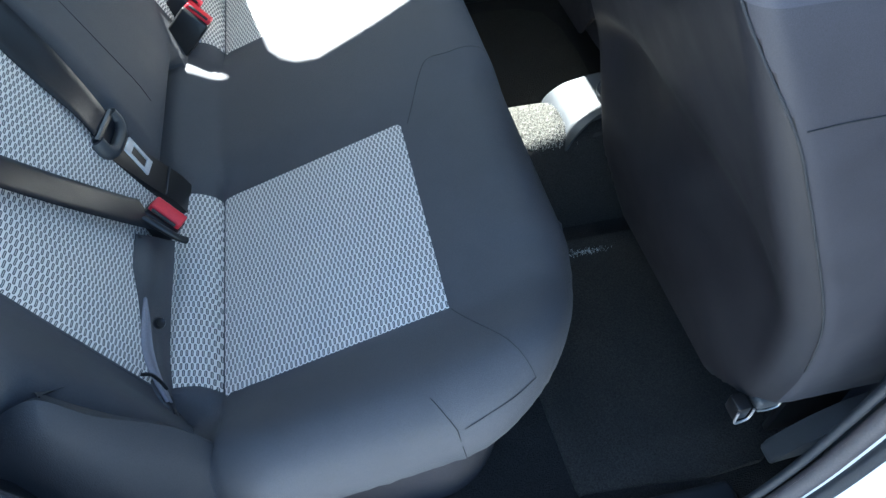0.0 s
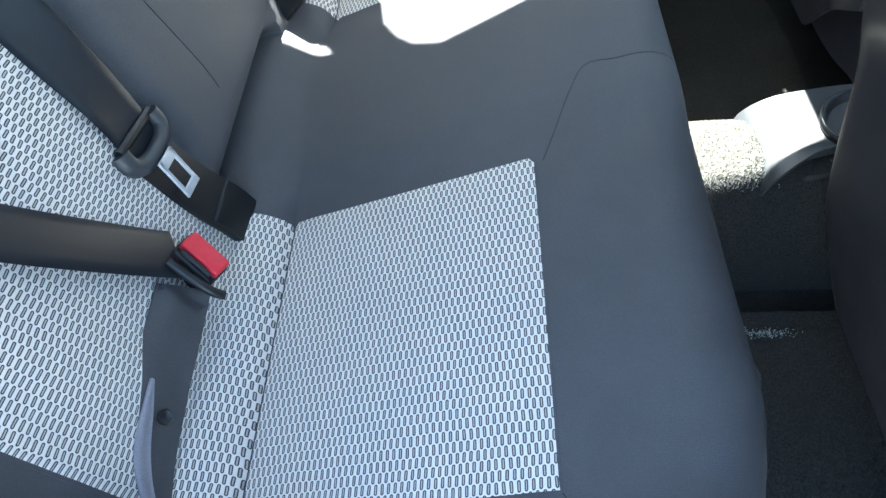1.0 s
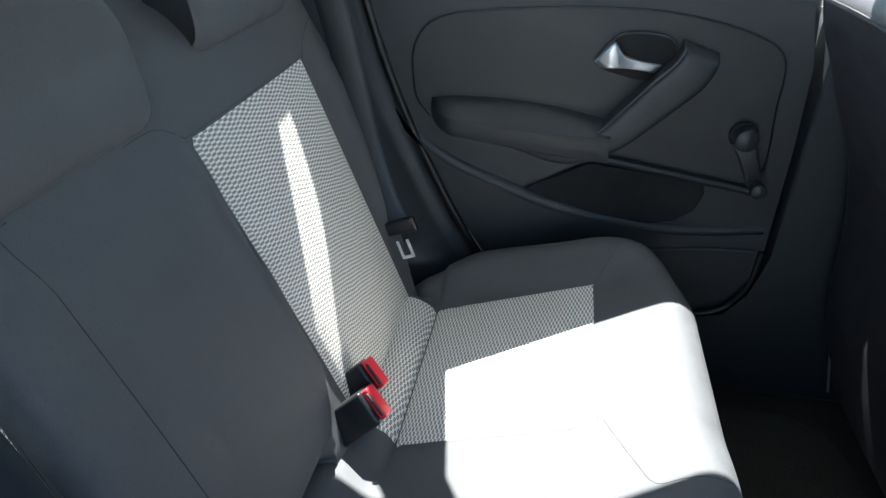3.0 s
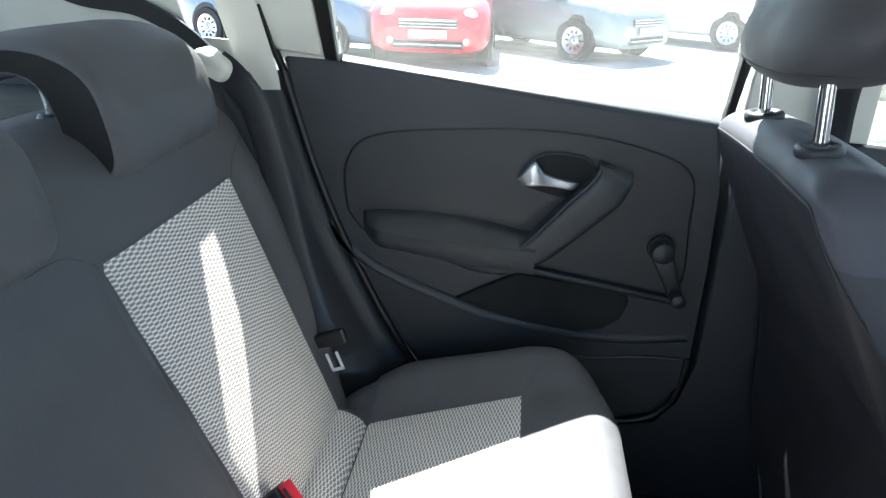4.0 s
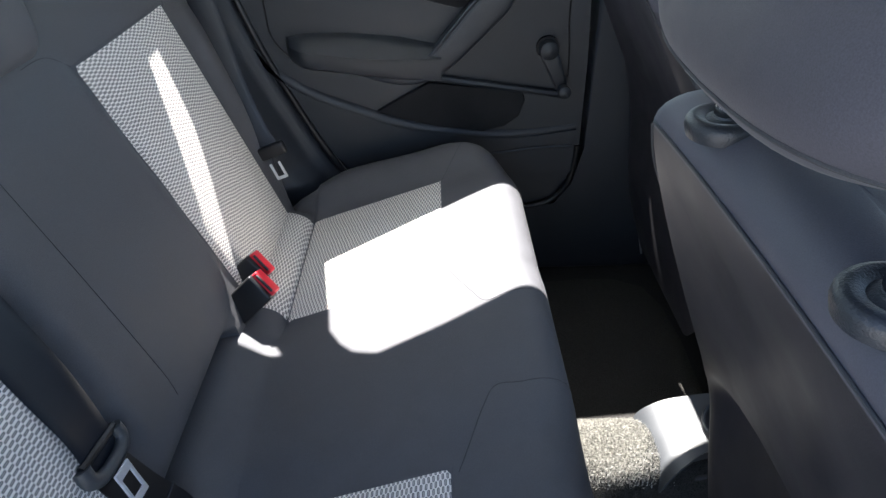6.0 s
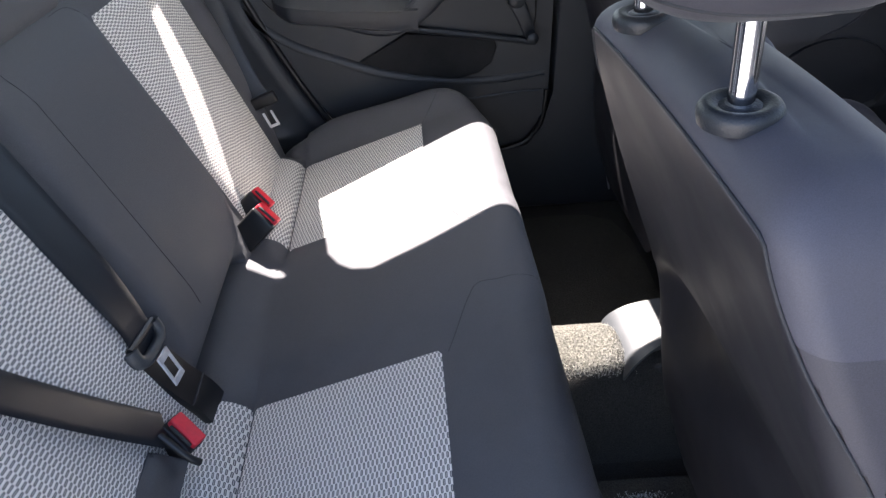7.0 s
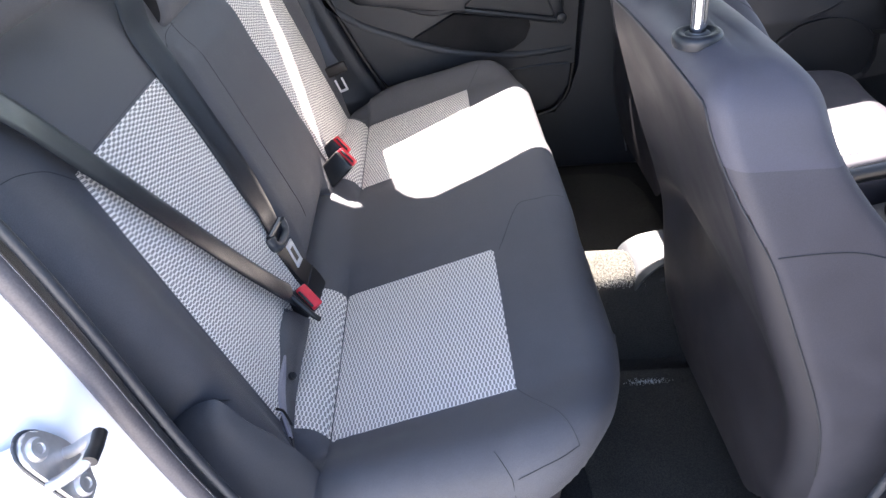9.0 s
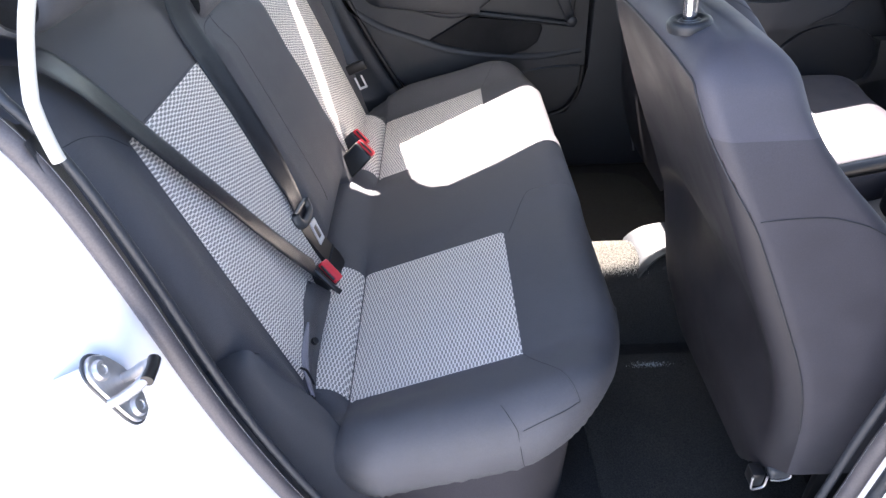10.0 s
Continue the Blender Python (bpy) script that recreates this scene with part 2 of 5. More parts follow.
def prism(outline, lo, hi, axis="y", bevel=0.0, seg=2, bm=None):
    """A flat outline given thickness along an axis, its edges rounded."""
    own = bmesh.new()
    def place(a, b, c):
        return {"y": (a, c, b), "x": (c, a, b), "z": (a, b, c)}[axis]
    low = [own.verts.new(place(p[0], p[1], lo)) for p in outline]
    top = [own.verts.new(place(p[0], p[1], hi)) for p in outline]
    n = len(low)
    own.faces.new(low)
    own.faces.new(top[::-1])
    for i in range(n):
        own.faces.new((low[i], top[i], top[(i + 1) % n], low[(i + 1) % n]))
    if bevel:
        rim = [e for e in own.edges if (e.verts[0] in low) == (e.verts[1] in low)]
        bmesh.ops.bevel(own, geom=rim, offset=bevel, segments=seg, affect="EDGES", profile=0.5, clamp_overlap=True)
    return join(bm, own)


def join(bm, own):
    if bm is None:
        return own
    me = bpy.data.meshes.new("tmp")
    own.to_mesh(me)
    own.free()
    bm.from_mesh(me)
    bpy.data.meshes.remove(me)
    return bm


def box(centre, size, bevel=0.003, seg=2, turn=None, bm=None):
    own = bmesh.new()
    bmesh.ops.create_cube(own, size=1.0, matrix=Matrix.Diagonal((*size, 1)))
    if bevel:
        bmesh.ops.bevel(own, geom=list(own.edges), offset=bevel, segments=seg, affect="EDGES", profile=0.5, clamp_overlap=True)
    m = Matrix.Translation(centre) @ (turn or Matrix.Identity(4))
    bmesh.ops.transform(own, matrix=m, verts=own.verts)
    return join(bm, own)


def lathe(profile, centre, axis=(0, 0, 1), n=24, bm=None):
    """A turned shape: profile of (radius, height) round an axis."""
    q = Vector((0, 0, 1)).rotation_difference(Vector(axis)).to_matrix()
    loops = []
    for r, h in profile:
        loops.append([Vector(centre) + q @ Vector((max(r, 1e-4) * math.cos(2 * math.pi * k / n), max(r, 1e-4) * math.sin(2 * math.pi * k / n), h)) for k in range(n)])
    return rings(loops, bm)


def holed(outer, holes, place, thick):
    """A panel with openings right through it. place(x, z, depth) lays it in the world."""
    bm = bmesh.new()
    edges = []
    for lp in (outer, *holes):
        vs = [bm.verts.new((p[0], 0, p[1])) for p in lp]
        edges += [bm.edges.new((vs[i], vs[(i + 1) % len(vs)])) for i in range(len(vs))]
    bmesh.ops.triangle_fill(bm, use_beauty=True, use_dissolve=False, edges=edges, normal=(0, 1, 0))
    faces = list(bm.faces)
    ext = bmesh.ops.extrude_face_region(bm, geom=faces, use_keep_orig=True)
    deep = {v for v in ext["geom"] if isinstance(v, bmesh.types.BMVert)}
    spots = {v: place(v.co.x, v.co.z, thick if v in deep else 0.0) for v in bm.verts}
    for v, p in spots.items():
        v.co = p
    return bm


def smoothstep(a, b, x):
    t = min(max((x - a) / (b - a), 0.0), 1.0)
    return t * t * (3 - 2 * t)


def lerp_table(table, x):
    """Linear look-up in rows of (x, value)."""
    xs, ys = zip(*table)
    return float(np.interp(x, xs, ys))


def linspace(a, b, n):
    return [a + (b - a) * i / (n - 1) for i in range(n)]


# ---- the car's shell ----
def side_y(z):
    """Half width of the cabin's side at a height: upright below the waist, leaning in above it."""
    return 0.70 - max(0.0, z - 1.15) * 0.40


def jamb_y(x, z):
    """The near side stands a little further out round the foot of the centre pillar."""
    return side_y(z) + 0.016 * smoothstep(0.40, 0.58, x) * (1 - smoothstep(0.85, 1.05, z))


OPENING = [(-0.172, 1.11), (-0.131, 0.972), (-0.091, 0.80), (-0.033, 0.633), (0.035, 0.50), (0.11, 0.40), (0.21, 0.355), (0.45, 0.35),
           (0.545, 0.40), (0.592, 0.52), (0.607, 0.61), (0.618, 0.715), (0.629, 0.79), (0.645, 0.95), (0.655, 1.10), (0.645, 1.25),
           (0.60, 1.37), (0.50, 1.415), (0.20, 1.435), (-0.10, 1.425), (-0.245, 1.375), (-0.278, 1.28), (-0.228, 1.19)]
LOOP = spline(OPENING, 10, closed=True)
for _ in range(12):
    LOOP = [(LOOP[i - 1] + 2 * LOOP[i] + LOOP[(i + 1) % len(LOOP)]) / 4 for i in range(len(LOOP))]


def offset_loop(lp, d):
    out = []
    n = len(lp)
    for i in range(n):
        t = lp[(i + 1) % n] - lp[i - 1]
        t = t / np.linalg.norm(t)
        out.append(lp[i] + d * np.array([-t[1], t[0]]) * SIDE)
    return out


area = sum(LOOP[i - 1][0] * LOOP[i][1] - LOOP[i][0] * LOOP[i - 1][1] for i in range(len(LOOP)))
SIDE = -1 if area > 0 else 1

# the white jamb round the open doorway, with its rubber seal
jamb_steps = ((0.000, 0.000), (0.014, -0.006), (0.024, 0.010), (0.030, 0.028), (0.055, 0.047), (0.090, 0.073), (0.125, 0.100), (0.140, 0.112), (0.155, 0.116), (0.160, 0.125))
bm = bmesh.new()
loops = []
for off, out in jamb_steps:
    loops.append([(p[0], -(jamb_y(p[0], p[1]) - 0.02 + out), p[1]) for p in offset_loop(LOOP, off)])
rings(loops, bm, cap=False)
jamb = tagged(part("wall_right", bm, PAINT), "glossy white painted door jamb of the open doorway", "car body", kind="structure")
seal = thing("door_seal", "black rubber weather seal along the open doorway", "seal", kind="structure")
bm = tube([(p[0], -(jamb_y(p[0], p[1]) - 0.018), p[1]) for p in offset_loop(LOOP, 0.010)], 0.0098, 16, closed=True)
part("bulb", bm, RUBBER, seal)
bm = tube([(p[0], -(jamb_y(p[0], p[1]) - 0.030), p[1]) for p in offset_loop(LOOP, -0.007)], 0.0050, 14, closed=True)
part("lip", bm, PLASTIC2, seal)
# the pillar side carries two more ribs of rubber
POST = [p for p in offset_loop(LOOP, 0.030) if p[0] > 0.52 and 0.42 < p[1] < 1.30]
POST.sort(key=lambda p: p[1])
for off, r in ((0.0, 0.0085), (0.017, 0.0075), (0.032, 0.0060)):
    bm = tube([(p[0] + off, -(jamb_y(p[0], p[1]) - 0.004 + off * 0.8), p[1]) for p in POST], r, 12)
    part("rib", bm, PLASTIC2, seal, "dark rubber rib on the pillar side")

# outer white panels behind and ahead of the doorway
def outer_panel(name, outline, holes, sign, label, mat=PAINT, inset=0.09, thick=-0.02):
    bm = holed(outline, holes, lambda x, z, d: (x, sign * (side_y(z) + inset + d), z), thick)
    return tagged(part(name, bm, mat), label, "car body", kind="structure")


QUARTER = [(-0.95, 0.35), (-0.36, 0.35), (-0.30, 0.55), (-0.27, 0.80), (-0.30, 1.00), (-0.33, 1.13), (-0.50, 1.18), (-0.80, 1.15), (-0.95, 1.10)]
outer_panel("wall_right_rear", QUARTER, [], -1, "white rear quarter panel of the car")
outer_panel("wall_left_rear", QUARTER, [], 1, "white rear quarter panel of the car on the far side")
FRONT_DOOR = [(0.80, 0.30), (1.80, 0.30), (1.80, 1.02), (1.55, 1.06), (0.80, 1.13)]
outer_panel("wall_right_front", FRONT_DOOR, [], -1, "white front door skin of the car")
outer_panel("wall_left_front", FRONT_DOOR, [], 1, "white front door skin on the far side")
outer_panel("wall_left_middle", [(-0.30, 0.30), (0.80, 0.30), (0.80, 1.09), (-0.08, 1.16), (-0.30, 1.16)], [], 1, "white rear door skin on the far side")

# greenhouse of the far side: window frame with the door glass, a small quarter light and the front door glass
REAR_GLASS = [(-0.083, 1.160), (0.56, 1.080), (0.585, 1.20), (0.575, 1.36), (0.53, 1.422), (0.40, 1.441), (0.20, 1.460), (0.08, 1.474), (-0.022, 1.478), (-0.055, 1.456), (-0.073, 1.427), (-0.086, 1.386)]
QUARTER_GLASS = [(-0.286, 1.400), (-0.270, 1.370), (-0.255, 1.345), (-0.234, 1.319), (-0.226, 1.318), (-0.181, 1.361), (-0.166, 1.390), (-0.160, 1.408), (-0.173, 1.405), (-0.200, 1.400), (-0.219, 1.399), (-0.240, 1.396), (-0.264, 1.399)]
SIDE_LIGHT = [(-0.335, 1.214), (-0.322, 1.200), (-0.268, 1.197), (-0.270, 1.206), (-0.268, 1.305), (-0.325, 1.366), (-0.345, 1.355)]
# unseen top edge set below a real window's, to keep sun off the console
FRONT_GLASS = [(0.765, 1.075), (1.42, 1.040), (1.20, 1.25), (1.10, 1.33), (0.98, 1.362), (0.745, 1.370), (0.745, 1.25)]
CANT = [(-0.96, 1.04), (-0.62, 1.10), (-0.30, 1.16), (-0.186, 1.170), (-0.083, 1.150), (0.56, 1.070), (0.70, 1.060), (1.44, 1.030), (1.66, 1.02), (1.22, 1.34), (1.00, 1.53), (-0.40, 1.53), (-0.96, 1.45)]
bm = holed(CANT, [REAR_GLASS, QUARTER_GLASS, FRONT_GLASS, SIDE_LIGHT], lambda x, z, d: (x, side_y(z) + d, z), 0.008)
tagged(part("wall_left_upper", bm, CREAM, angle=25), "cream plastic lining of the window pillars", "car body", kind="structure")
for k, lp in enumerate((REAR_GLASS, FRONT_GLASS, QUARTER_GLASS)):
    bm = prism([(p[0], p[1]) for p in lp], 0.0, 0.004)
    for v in bm.verts:
        v.co.y = side_y(v.co.z) + 0.010 + v.co.y
    pane = tagged(part(f"window_{k + 1}", bm, GLASS, smooth=False), "dusty clear side window glass of the car", "window", kind="structure")
    pane.visible_shadow = False
# near side: rear pillar lining and front door window frame
NEAR_REAR = [(-0.62, 1.10), (-0.30, 1.16), (-0.225, 1.09), (-0.250, 1.19), (-0.275, 1.28), (-0.250, 1.372), (-0.20, 1.47), (-0.40, 1.47), (-0.55, 1.30)]
bm = holed(NEAR_REAR, [], lambda x, z, d: (x, -(side_y(z) - 0.045 + d), z), 0.02)
tagged(part("wall_right_pillar", bm, CREAM, angle=25), "cream plastic lining of the rear pillar", "car body", kind="structure")
FRAME_R = [(0.66, 1.02), (1.44, 1.036), (1.66, 1.02), (1.22, 1.34), (1.00, 1.47), (0.56, 1.47), (0.64, 1.40), (0.68, 1.20)]
bm = holed(FRAME_R, [[(0.76, 1.085), (1.42, 1.05), (1.18, 1.28), (1.02, 1.40), (0.90, 1.44), (0.76, 1.44)]], lambda x, z, d: (x, -(side_y(z) - 0.01 + d), z), 0.035)
tagged(part("wall_right_upper", bm, CREAM, angle=25), "cream lining of the front door window", "car body", kind="structure")

# roof, windscreen frame, tailgate
def roof_f(u, v):
    edge = side_y(1.52) + 0.006
    z = 1.518 + 0.045 * (1 - abs(v) ** 2.5) - 0.02 * abs(u - 0.45) ** 2
    return (-0.50 + 1.55 * u, v * edge, z)


bm = grid(roof_f, linspace(0, 1, 17), linspace(-1, 1, 17))
ext = bmesh.ops.extrude_face_region(bm, geom=list(bm.faces), use_keep_orig=True)
bmesh.ops.translate(bm, vec=(0, 0, 0.03), verts=[v for v in ext["geom"] if isinstance(v, bmesh.types.BMVert)])
tagged(part("ceiling", bm, LINER), "cream cloth headliner of the car roof", "headliner", kind="structure")
bm = bmesh.new()
quad = [bm.verts.new(p) for p in ((1.06, -0.52, 1.525), (1.06, 0.52, 1.525), (1.70, 0.66, 1.04), (1.70, -0.66, 1.04))]
bm.faces.new(quad)
ext = bmesh.ops.extrude_face_region(bm, geom=list(bm.faces), use_keep_orig=True)
bmesh.ops.translate(bm, vec=(0.003, 0, 0.004), verts=[v for v in ext["geom"] if isinstance(v, bmesh.types.BMVert)])
tagged(part("window_4", bm, GLASS, smooth=False), "clear windscreen of the car", "window", kind="structure").visible_shadow = False
bm = prism(spline([(1.68, 0.35), (1.62, 0.42), (1.60, 0.64), (1.44, 0.71), (1.36, 0.80), (1.36, 0.92), (1.42, 0.995), (1.55, 1.025), (1.72, 1.03), (1.75, 0.70)], 4, closed=True), -0.675, 0.675, "y", 0.012, 3)
tagged(part("wall_front", bm, PLASTIC), "black bulkhead and dashboard of the car", "dashboard", kind="structure")
bm = box((-0.92, 0, 0.73), (0.05, 1.40, 0.80), 0.02)
tagged(part("wall_rear", bm, PLASTIC2), "dark lining of the tailgate", "tailgate", kind="structure")
bm = prism([(-0.90, 0.34), (1.70, 0.34), (1.70, 0.30), (-0.90, 0.30)], -0.70, 0.70, "y")
bmesh.ops.recalc_face_normals(bm, faces=bm.faces)
tagged(part("floor", bm, CARPET, smooth=False), "black carpeted floor of the car", "floor", kind="structure")


# ---- centre tunnel under the carpet ----
def tunnel_f(u, v):
    x = 0.02 + 1.55 * u
    w = 0.13 + 0.05 * smoothstep(0.75, 1.0, x)
    h = (0.151 + 0.026 * smoothstep(0.56, 0.66, x))
    y = v * w
    return (x, y, 0.338 + h * (1 - abs(v) ** 3.2))


tunnel = tagged(part("floor_tunnel", grid(tunnel_f, linspace(0, 1, 60), linspace(-1, 1, 25)), CARPET), "carpeted centre tunnel of the floor", "floor", kind="structure")


# ---- rear bench cushion ----
def bench_half(x):
    """Half width of the cushion at a distance from the backrest crease."""
    back = 0.590 + 0.045 * smoothstep(-0.05, 0.06, x)
    if x > 0.24:
        t = min((x - 0.24) / 0.163, 1.0)
        back = 0.40 + 0.235 * math.sqrt(max(0.0, 1 - t * t))
    return back


def bench_top(x, y):
    """Height of the cushion before its edges are rounded off."""
    a = abs(y)
    slope = 0.588 + 0.335 * x
    if x > 0.30:
        slope -= 0.6 * (x - 0.30) ** 2
    roll = min(max(-x, 0.0) / 0.075, 1.0)
    outer = slope + (0.006 if x > 0 else 0.054 * (1 - (1 - roll) ** 2) ** 0.72 * (1 - smoothstep(0.492, 0.53, a)))
    mid = 0.603 + 0.1625 * (x + math.sqrt(x * x + 0.0025)) + 0.020 * smoothstep(0.0, -0.07, x)
    w = 1 - smoothstep(0.10, 0.185, a)
    z = outer * (1 - w) + mid * w
    z += (0.046 - 0.014 * smoothstep(0.05, 0.25, x)) * smoothstep(0.485, 0.59, a) * smoothstep(-0.11, -0.03, x)
    if a < 0.50:
        z -= 0.003 * math.exp(-(x / 0.006) ** 2) * (1 - w)
    return z


xs_line = [-0.10 + 0.05 * i / 6 for i in range(6)] + linspace(-0.05, 0.06, 24)[:-1] + linspace(0.06, 0.30, 22)[:-1] + linspace(0.30, 0.39, 18)[:-1] + linspace(0.39, 0.4028, 8)
EDGE = [(x, bench_half(x)) for x in linspace(-0.10, 0.4028, 900)] + [(0.4030, y) for y in linspace(0.405, 0.0, 400)]
EDGE = np.array(EDGE)


def bench_point(x, y):
    d = float(np.min(np.hypot(EDGE[:, 0] - x, EDGE[:, 1] - abs(y))))
    R = 0.055
    e = max(0.0, R - d) / R
    # the rear edge goes under the backrest and keeps its height
    drop = R * (1 - math.sqrt(max(0.0, 1 - e * e))) * 0.9
    return Vector((x, y, bench_top(x, y) - drop))


bench = thing("rear_bench", "dark cloth rear bench with light patterned seat and back inserts", "bench seat", at=(0.15, 0, 0.34))
vs_line = [math.copysign(abs(v) ** 0.8, v) for v in linspace(-1, 1, 113)]
bm = bmesh.new()
rows = []
for x in xs_line:
    h = bench_half(x)
    rows.append([bm.verts.new(bench_point(x, h * v)) for v in vs_line])
for a, b in zip(rows, rows[1:]):
    for j in range(len(vs_line) - 1):
        bm.faces.new((a[j], b[j], b[j + 1], a[j + 1]))
rim = [r[0] for r in rows] + rows[-1][1:-1] + [r[-1] for r in rows[::-1]]
prev = rim
skirt = ((-0.02, 0.999), (-0.05, 0.985), (-0.08, 0.955), (-0.10, 0.90))
for dz, shrink in skirt:
    cur = [bm.verts.new((min(v.co.x, 0.15) + (max(v.co.x, 0.15) - 0.15) * shrink ** 1.5, v.co.y * (1 + (shrink - 1) * 0.8), max(v.co.z + dz, 0.345))) for v in rim]
    for j in range(len(rim) - 1):
        bm.faces.new((prev[j], prev[j + 1], cur[j + 1], cur[j]))
    prev = cur
lip = [v.co.copy() for v in prev]
part("cushion_cover", bm, DARK, bench, "charcoal cloth cushion cover")

# carpeted box under the cushion
bm = bmesh.new()
above = [bm.verts.new((min(p.x, 0.15) + (max(p.x, 0.15) - 0.15) * 0.99, p.y * 0.985, p.z + 0.006)) for p in lip]
below = [bm.verts.new((min(p.x, 0.15) + (max(p.x, 0.15) - 0.15) * 0.93, p.y * 0.965, 0.342)) for p in lip]
for j in range(len(lip) - 1):
    bm.faces.new((above[j], above[j + 1], below[j + 1], below[j]))
part("bench_base", bm, SKIRT, bench, "dark grey cloth base under the cushion")


def bench_insert(sign, x0, x1, name):
    ya, yb = (0.180, 0.496) if x0 >= 0 else (0.186, 0.490)
    us, vs = linspace(x0, x1, 40), linspace(ya, yb, 32)

    def f(u, v):
        p = bench_point(u, sign * v)
        rim = min(x1 - u if x0 >= 0 else u - x0, v - ya, yb - v)
        p.z += 0.0022 * smoothstep(-0.0005, 0.005, rim) - 0.0006
        return p
    part(name, grid(f, us, vs, uvf=lambda u, v: (u * 1.06, v)), CLOTH, bench, "light grey cloth with a dark oval pattern")
    # fine stitched edge round the insert
    bm = bmesh.new()
    for line in ([(u, ya) for u in us], [(u, yb) for u in us], [(x1 if x0 >= 0 else x0, v) for v in vs]):
        tube([bench_point(a, sign * b) + Vector((0, 0, -0.0001)) for a, b in line], 0.0004, 6, bm)
    part("piping", bm, DARK, bench, "charcoal stitched seam")


for s in (-1, 1):
    bench_insert(s, 0.0002, 0.256, "seat_insert")
    bench_insert(s, -0.075, -0.0002, "seat_roll")
# stitched seams across the dark cover
for s in (-1, 1):
    for line in ([(0.263, 0.19), (0.275, 0.16), (0.295, 0.11), (0.312, 0.083), (0.345, 0.088), (0.40, 0.088)],
                 [(0.256, 0.496), (0.285, 0.551), (0.313, 0.604)], [(0.313, 0.604), (0.297, 0.613), (0.281, 0.6195), (0.257, 0.626), (0.240, 0.629)], [(0.214, 0.600), (0.224, 0.616), (0.233, 0.6285)]):
        pts = [bench_point(p[0], s * p[1]) + Vector((0, 0, 0.0001)) for p in spline([(*p, 0) for p in line], 6)]
        if line[0] == (0.214, 0.600):
            pts += [Vector((0.2365, s * 0.6355, 0.655)), Vector((0.240, s * 0.6345, 0.630)), Vector((0.244, s * 0.627, 0.605))]
        part("seam", tube(pts, 0.0005 if s < 0 else 0.0003, 6), THREAD, bench, "stitched seam")


# ---- rear backrest ----
LEAN = 0.364


def back_half(z):
    return lerp_table([(0.55, 0.56), (0.66, 0.575), (0.80, 0.590), (1.00, 0.605), (1.08, 0.600), (1.12, 0.575), (1.145, 0.53)], z)


def back_front(y, z):
    """Front face of the backrest: x at a width and height."""
    a = abs(y)
    x = -0.060 - LEAN * (z - 0.64)
    ya = 0.188 - 0.078 * (z - 0.64)
    ya -= (0.070 if y > 0 else 0.0) * (1 - math.sqrt(1 - min(max(0.0, 0.76 - z) / 0.10, 1.0) ** 2))
    x += 0.015 * (1 - smoothstep(ya - 0.022, ya - 0.003, a)) * smoothstep(0.63, 0.74, z) * (1 - smoothstep(1.00, 1.045, z))
    x += 0.014 * smoothstep(0.495, 0.545, a) * smoothstep(0.60, 0.75, z) * (1 - smoothstep(0.95, 1.10, z))
    x += 0.006 * math.sin(math.pi * min(max((z - 0.62) / 0.45, 0), 1)) * (1 - smoothstep(0.3, 0.5, abs(a - 0.32) * 3))
    if y < 0:
        x += 0.028 * smoothstep(0.50, 0.56, a) * smoothstep(0.76, 0.65, z)
    # the middle pad is rounded under at its foot
    under = min(max(0.0, 0.680 - z) / 0.050, 1.0)
    x -= 0.050 * (1 - math.sqrt(1 - under ** 2)) * (1 - smoothstep(ya - 0.020, ya, a))
    e = max(0.0, 0.045 - (back_half(z) - a)) / 0.045
    x -= 0.045 * (1 - math.sqrt(max(0.0, 1 - min(e, 1) ** 2)))
    t = max(0.0, z - 1.085) / 0.06
    x -= 0.055 * (1 - math.sqrt(max(0.0, 1 - min(t, 1) ** 2)))
    return x


rear_back = bench
zs = linspace(0.56, 0.70, 29)[:-1] + linspace(0.70, 1.05, 29)[:-1] + linspace(1.05, 1.145, 18)
vs = [math.copysign(abs(v) ** 0.75, v) for v in linspace(-1, 1, 101)]
bm = bmesh.new()
rows = []
for z in zs:
    rows.append([bm.verts.new((back_front(back_half(z) * v, z), back_half(z) * v, z)) for v in vs])
for a, b in zip(rows, rows[1:]):
    for j in range(len(vs) - 1):
        bm.faces.new((a[j], a[j + 1], b[j + 1], b[j]))
rim = [r[0] for r in rows] + rows[-1][1:-1] + [r[-1] for r in rows[::-1]]
far = [bm.verts.new((v.co.x - 0.10, v.co.y, v.co.z - 0.012)) for v in rim]
for j in range(len(rim) - 1):
    bm.faces.new((rim[j], far[j], far[j + 1], rim[j + 1]))
part("back_cover", bm, DARK, rear_back, "charcoal cloth backrest cover")


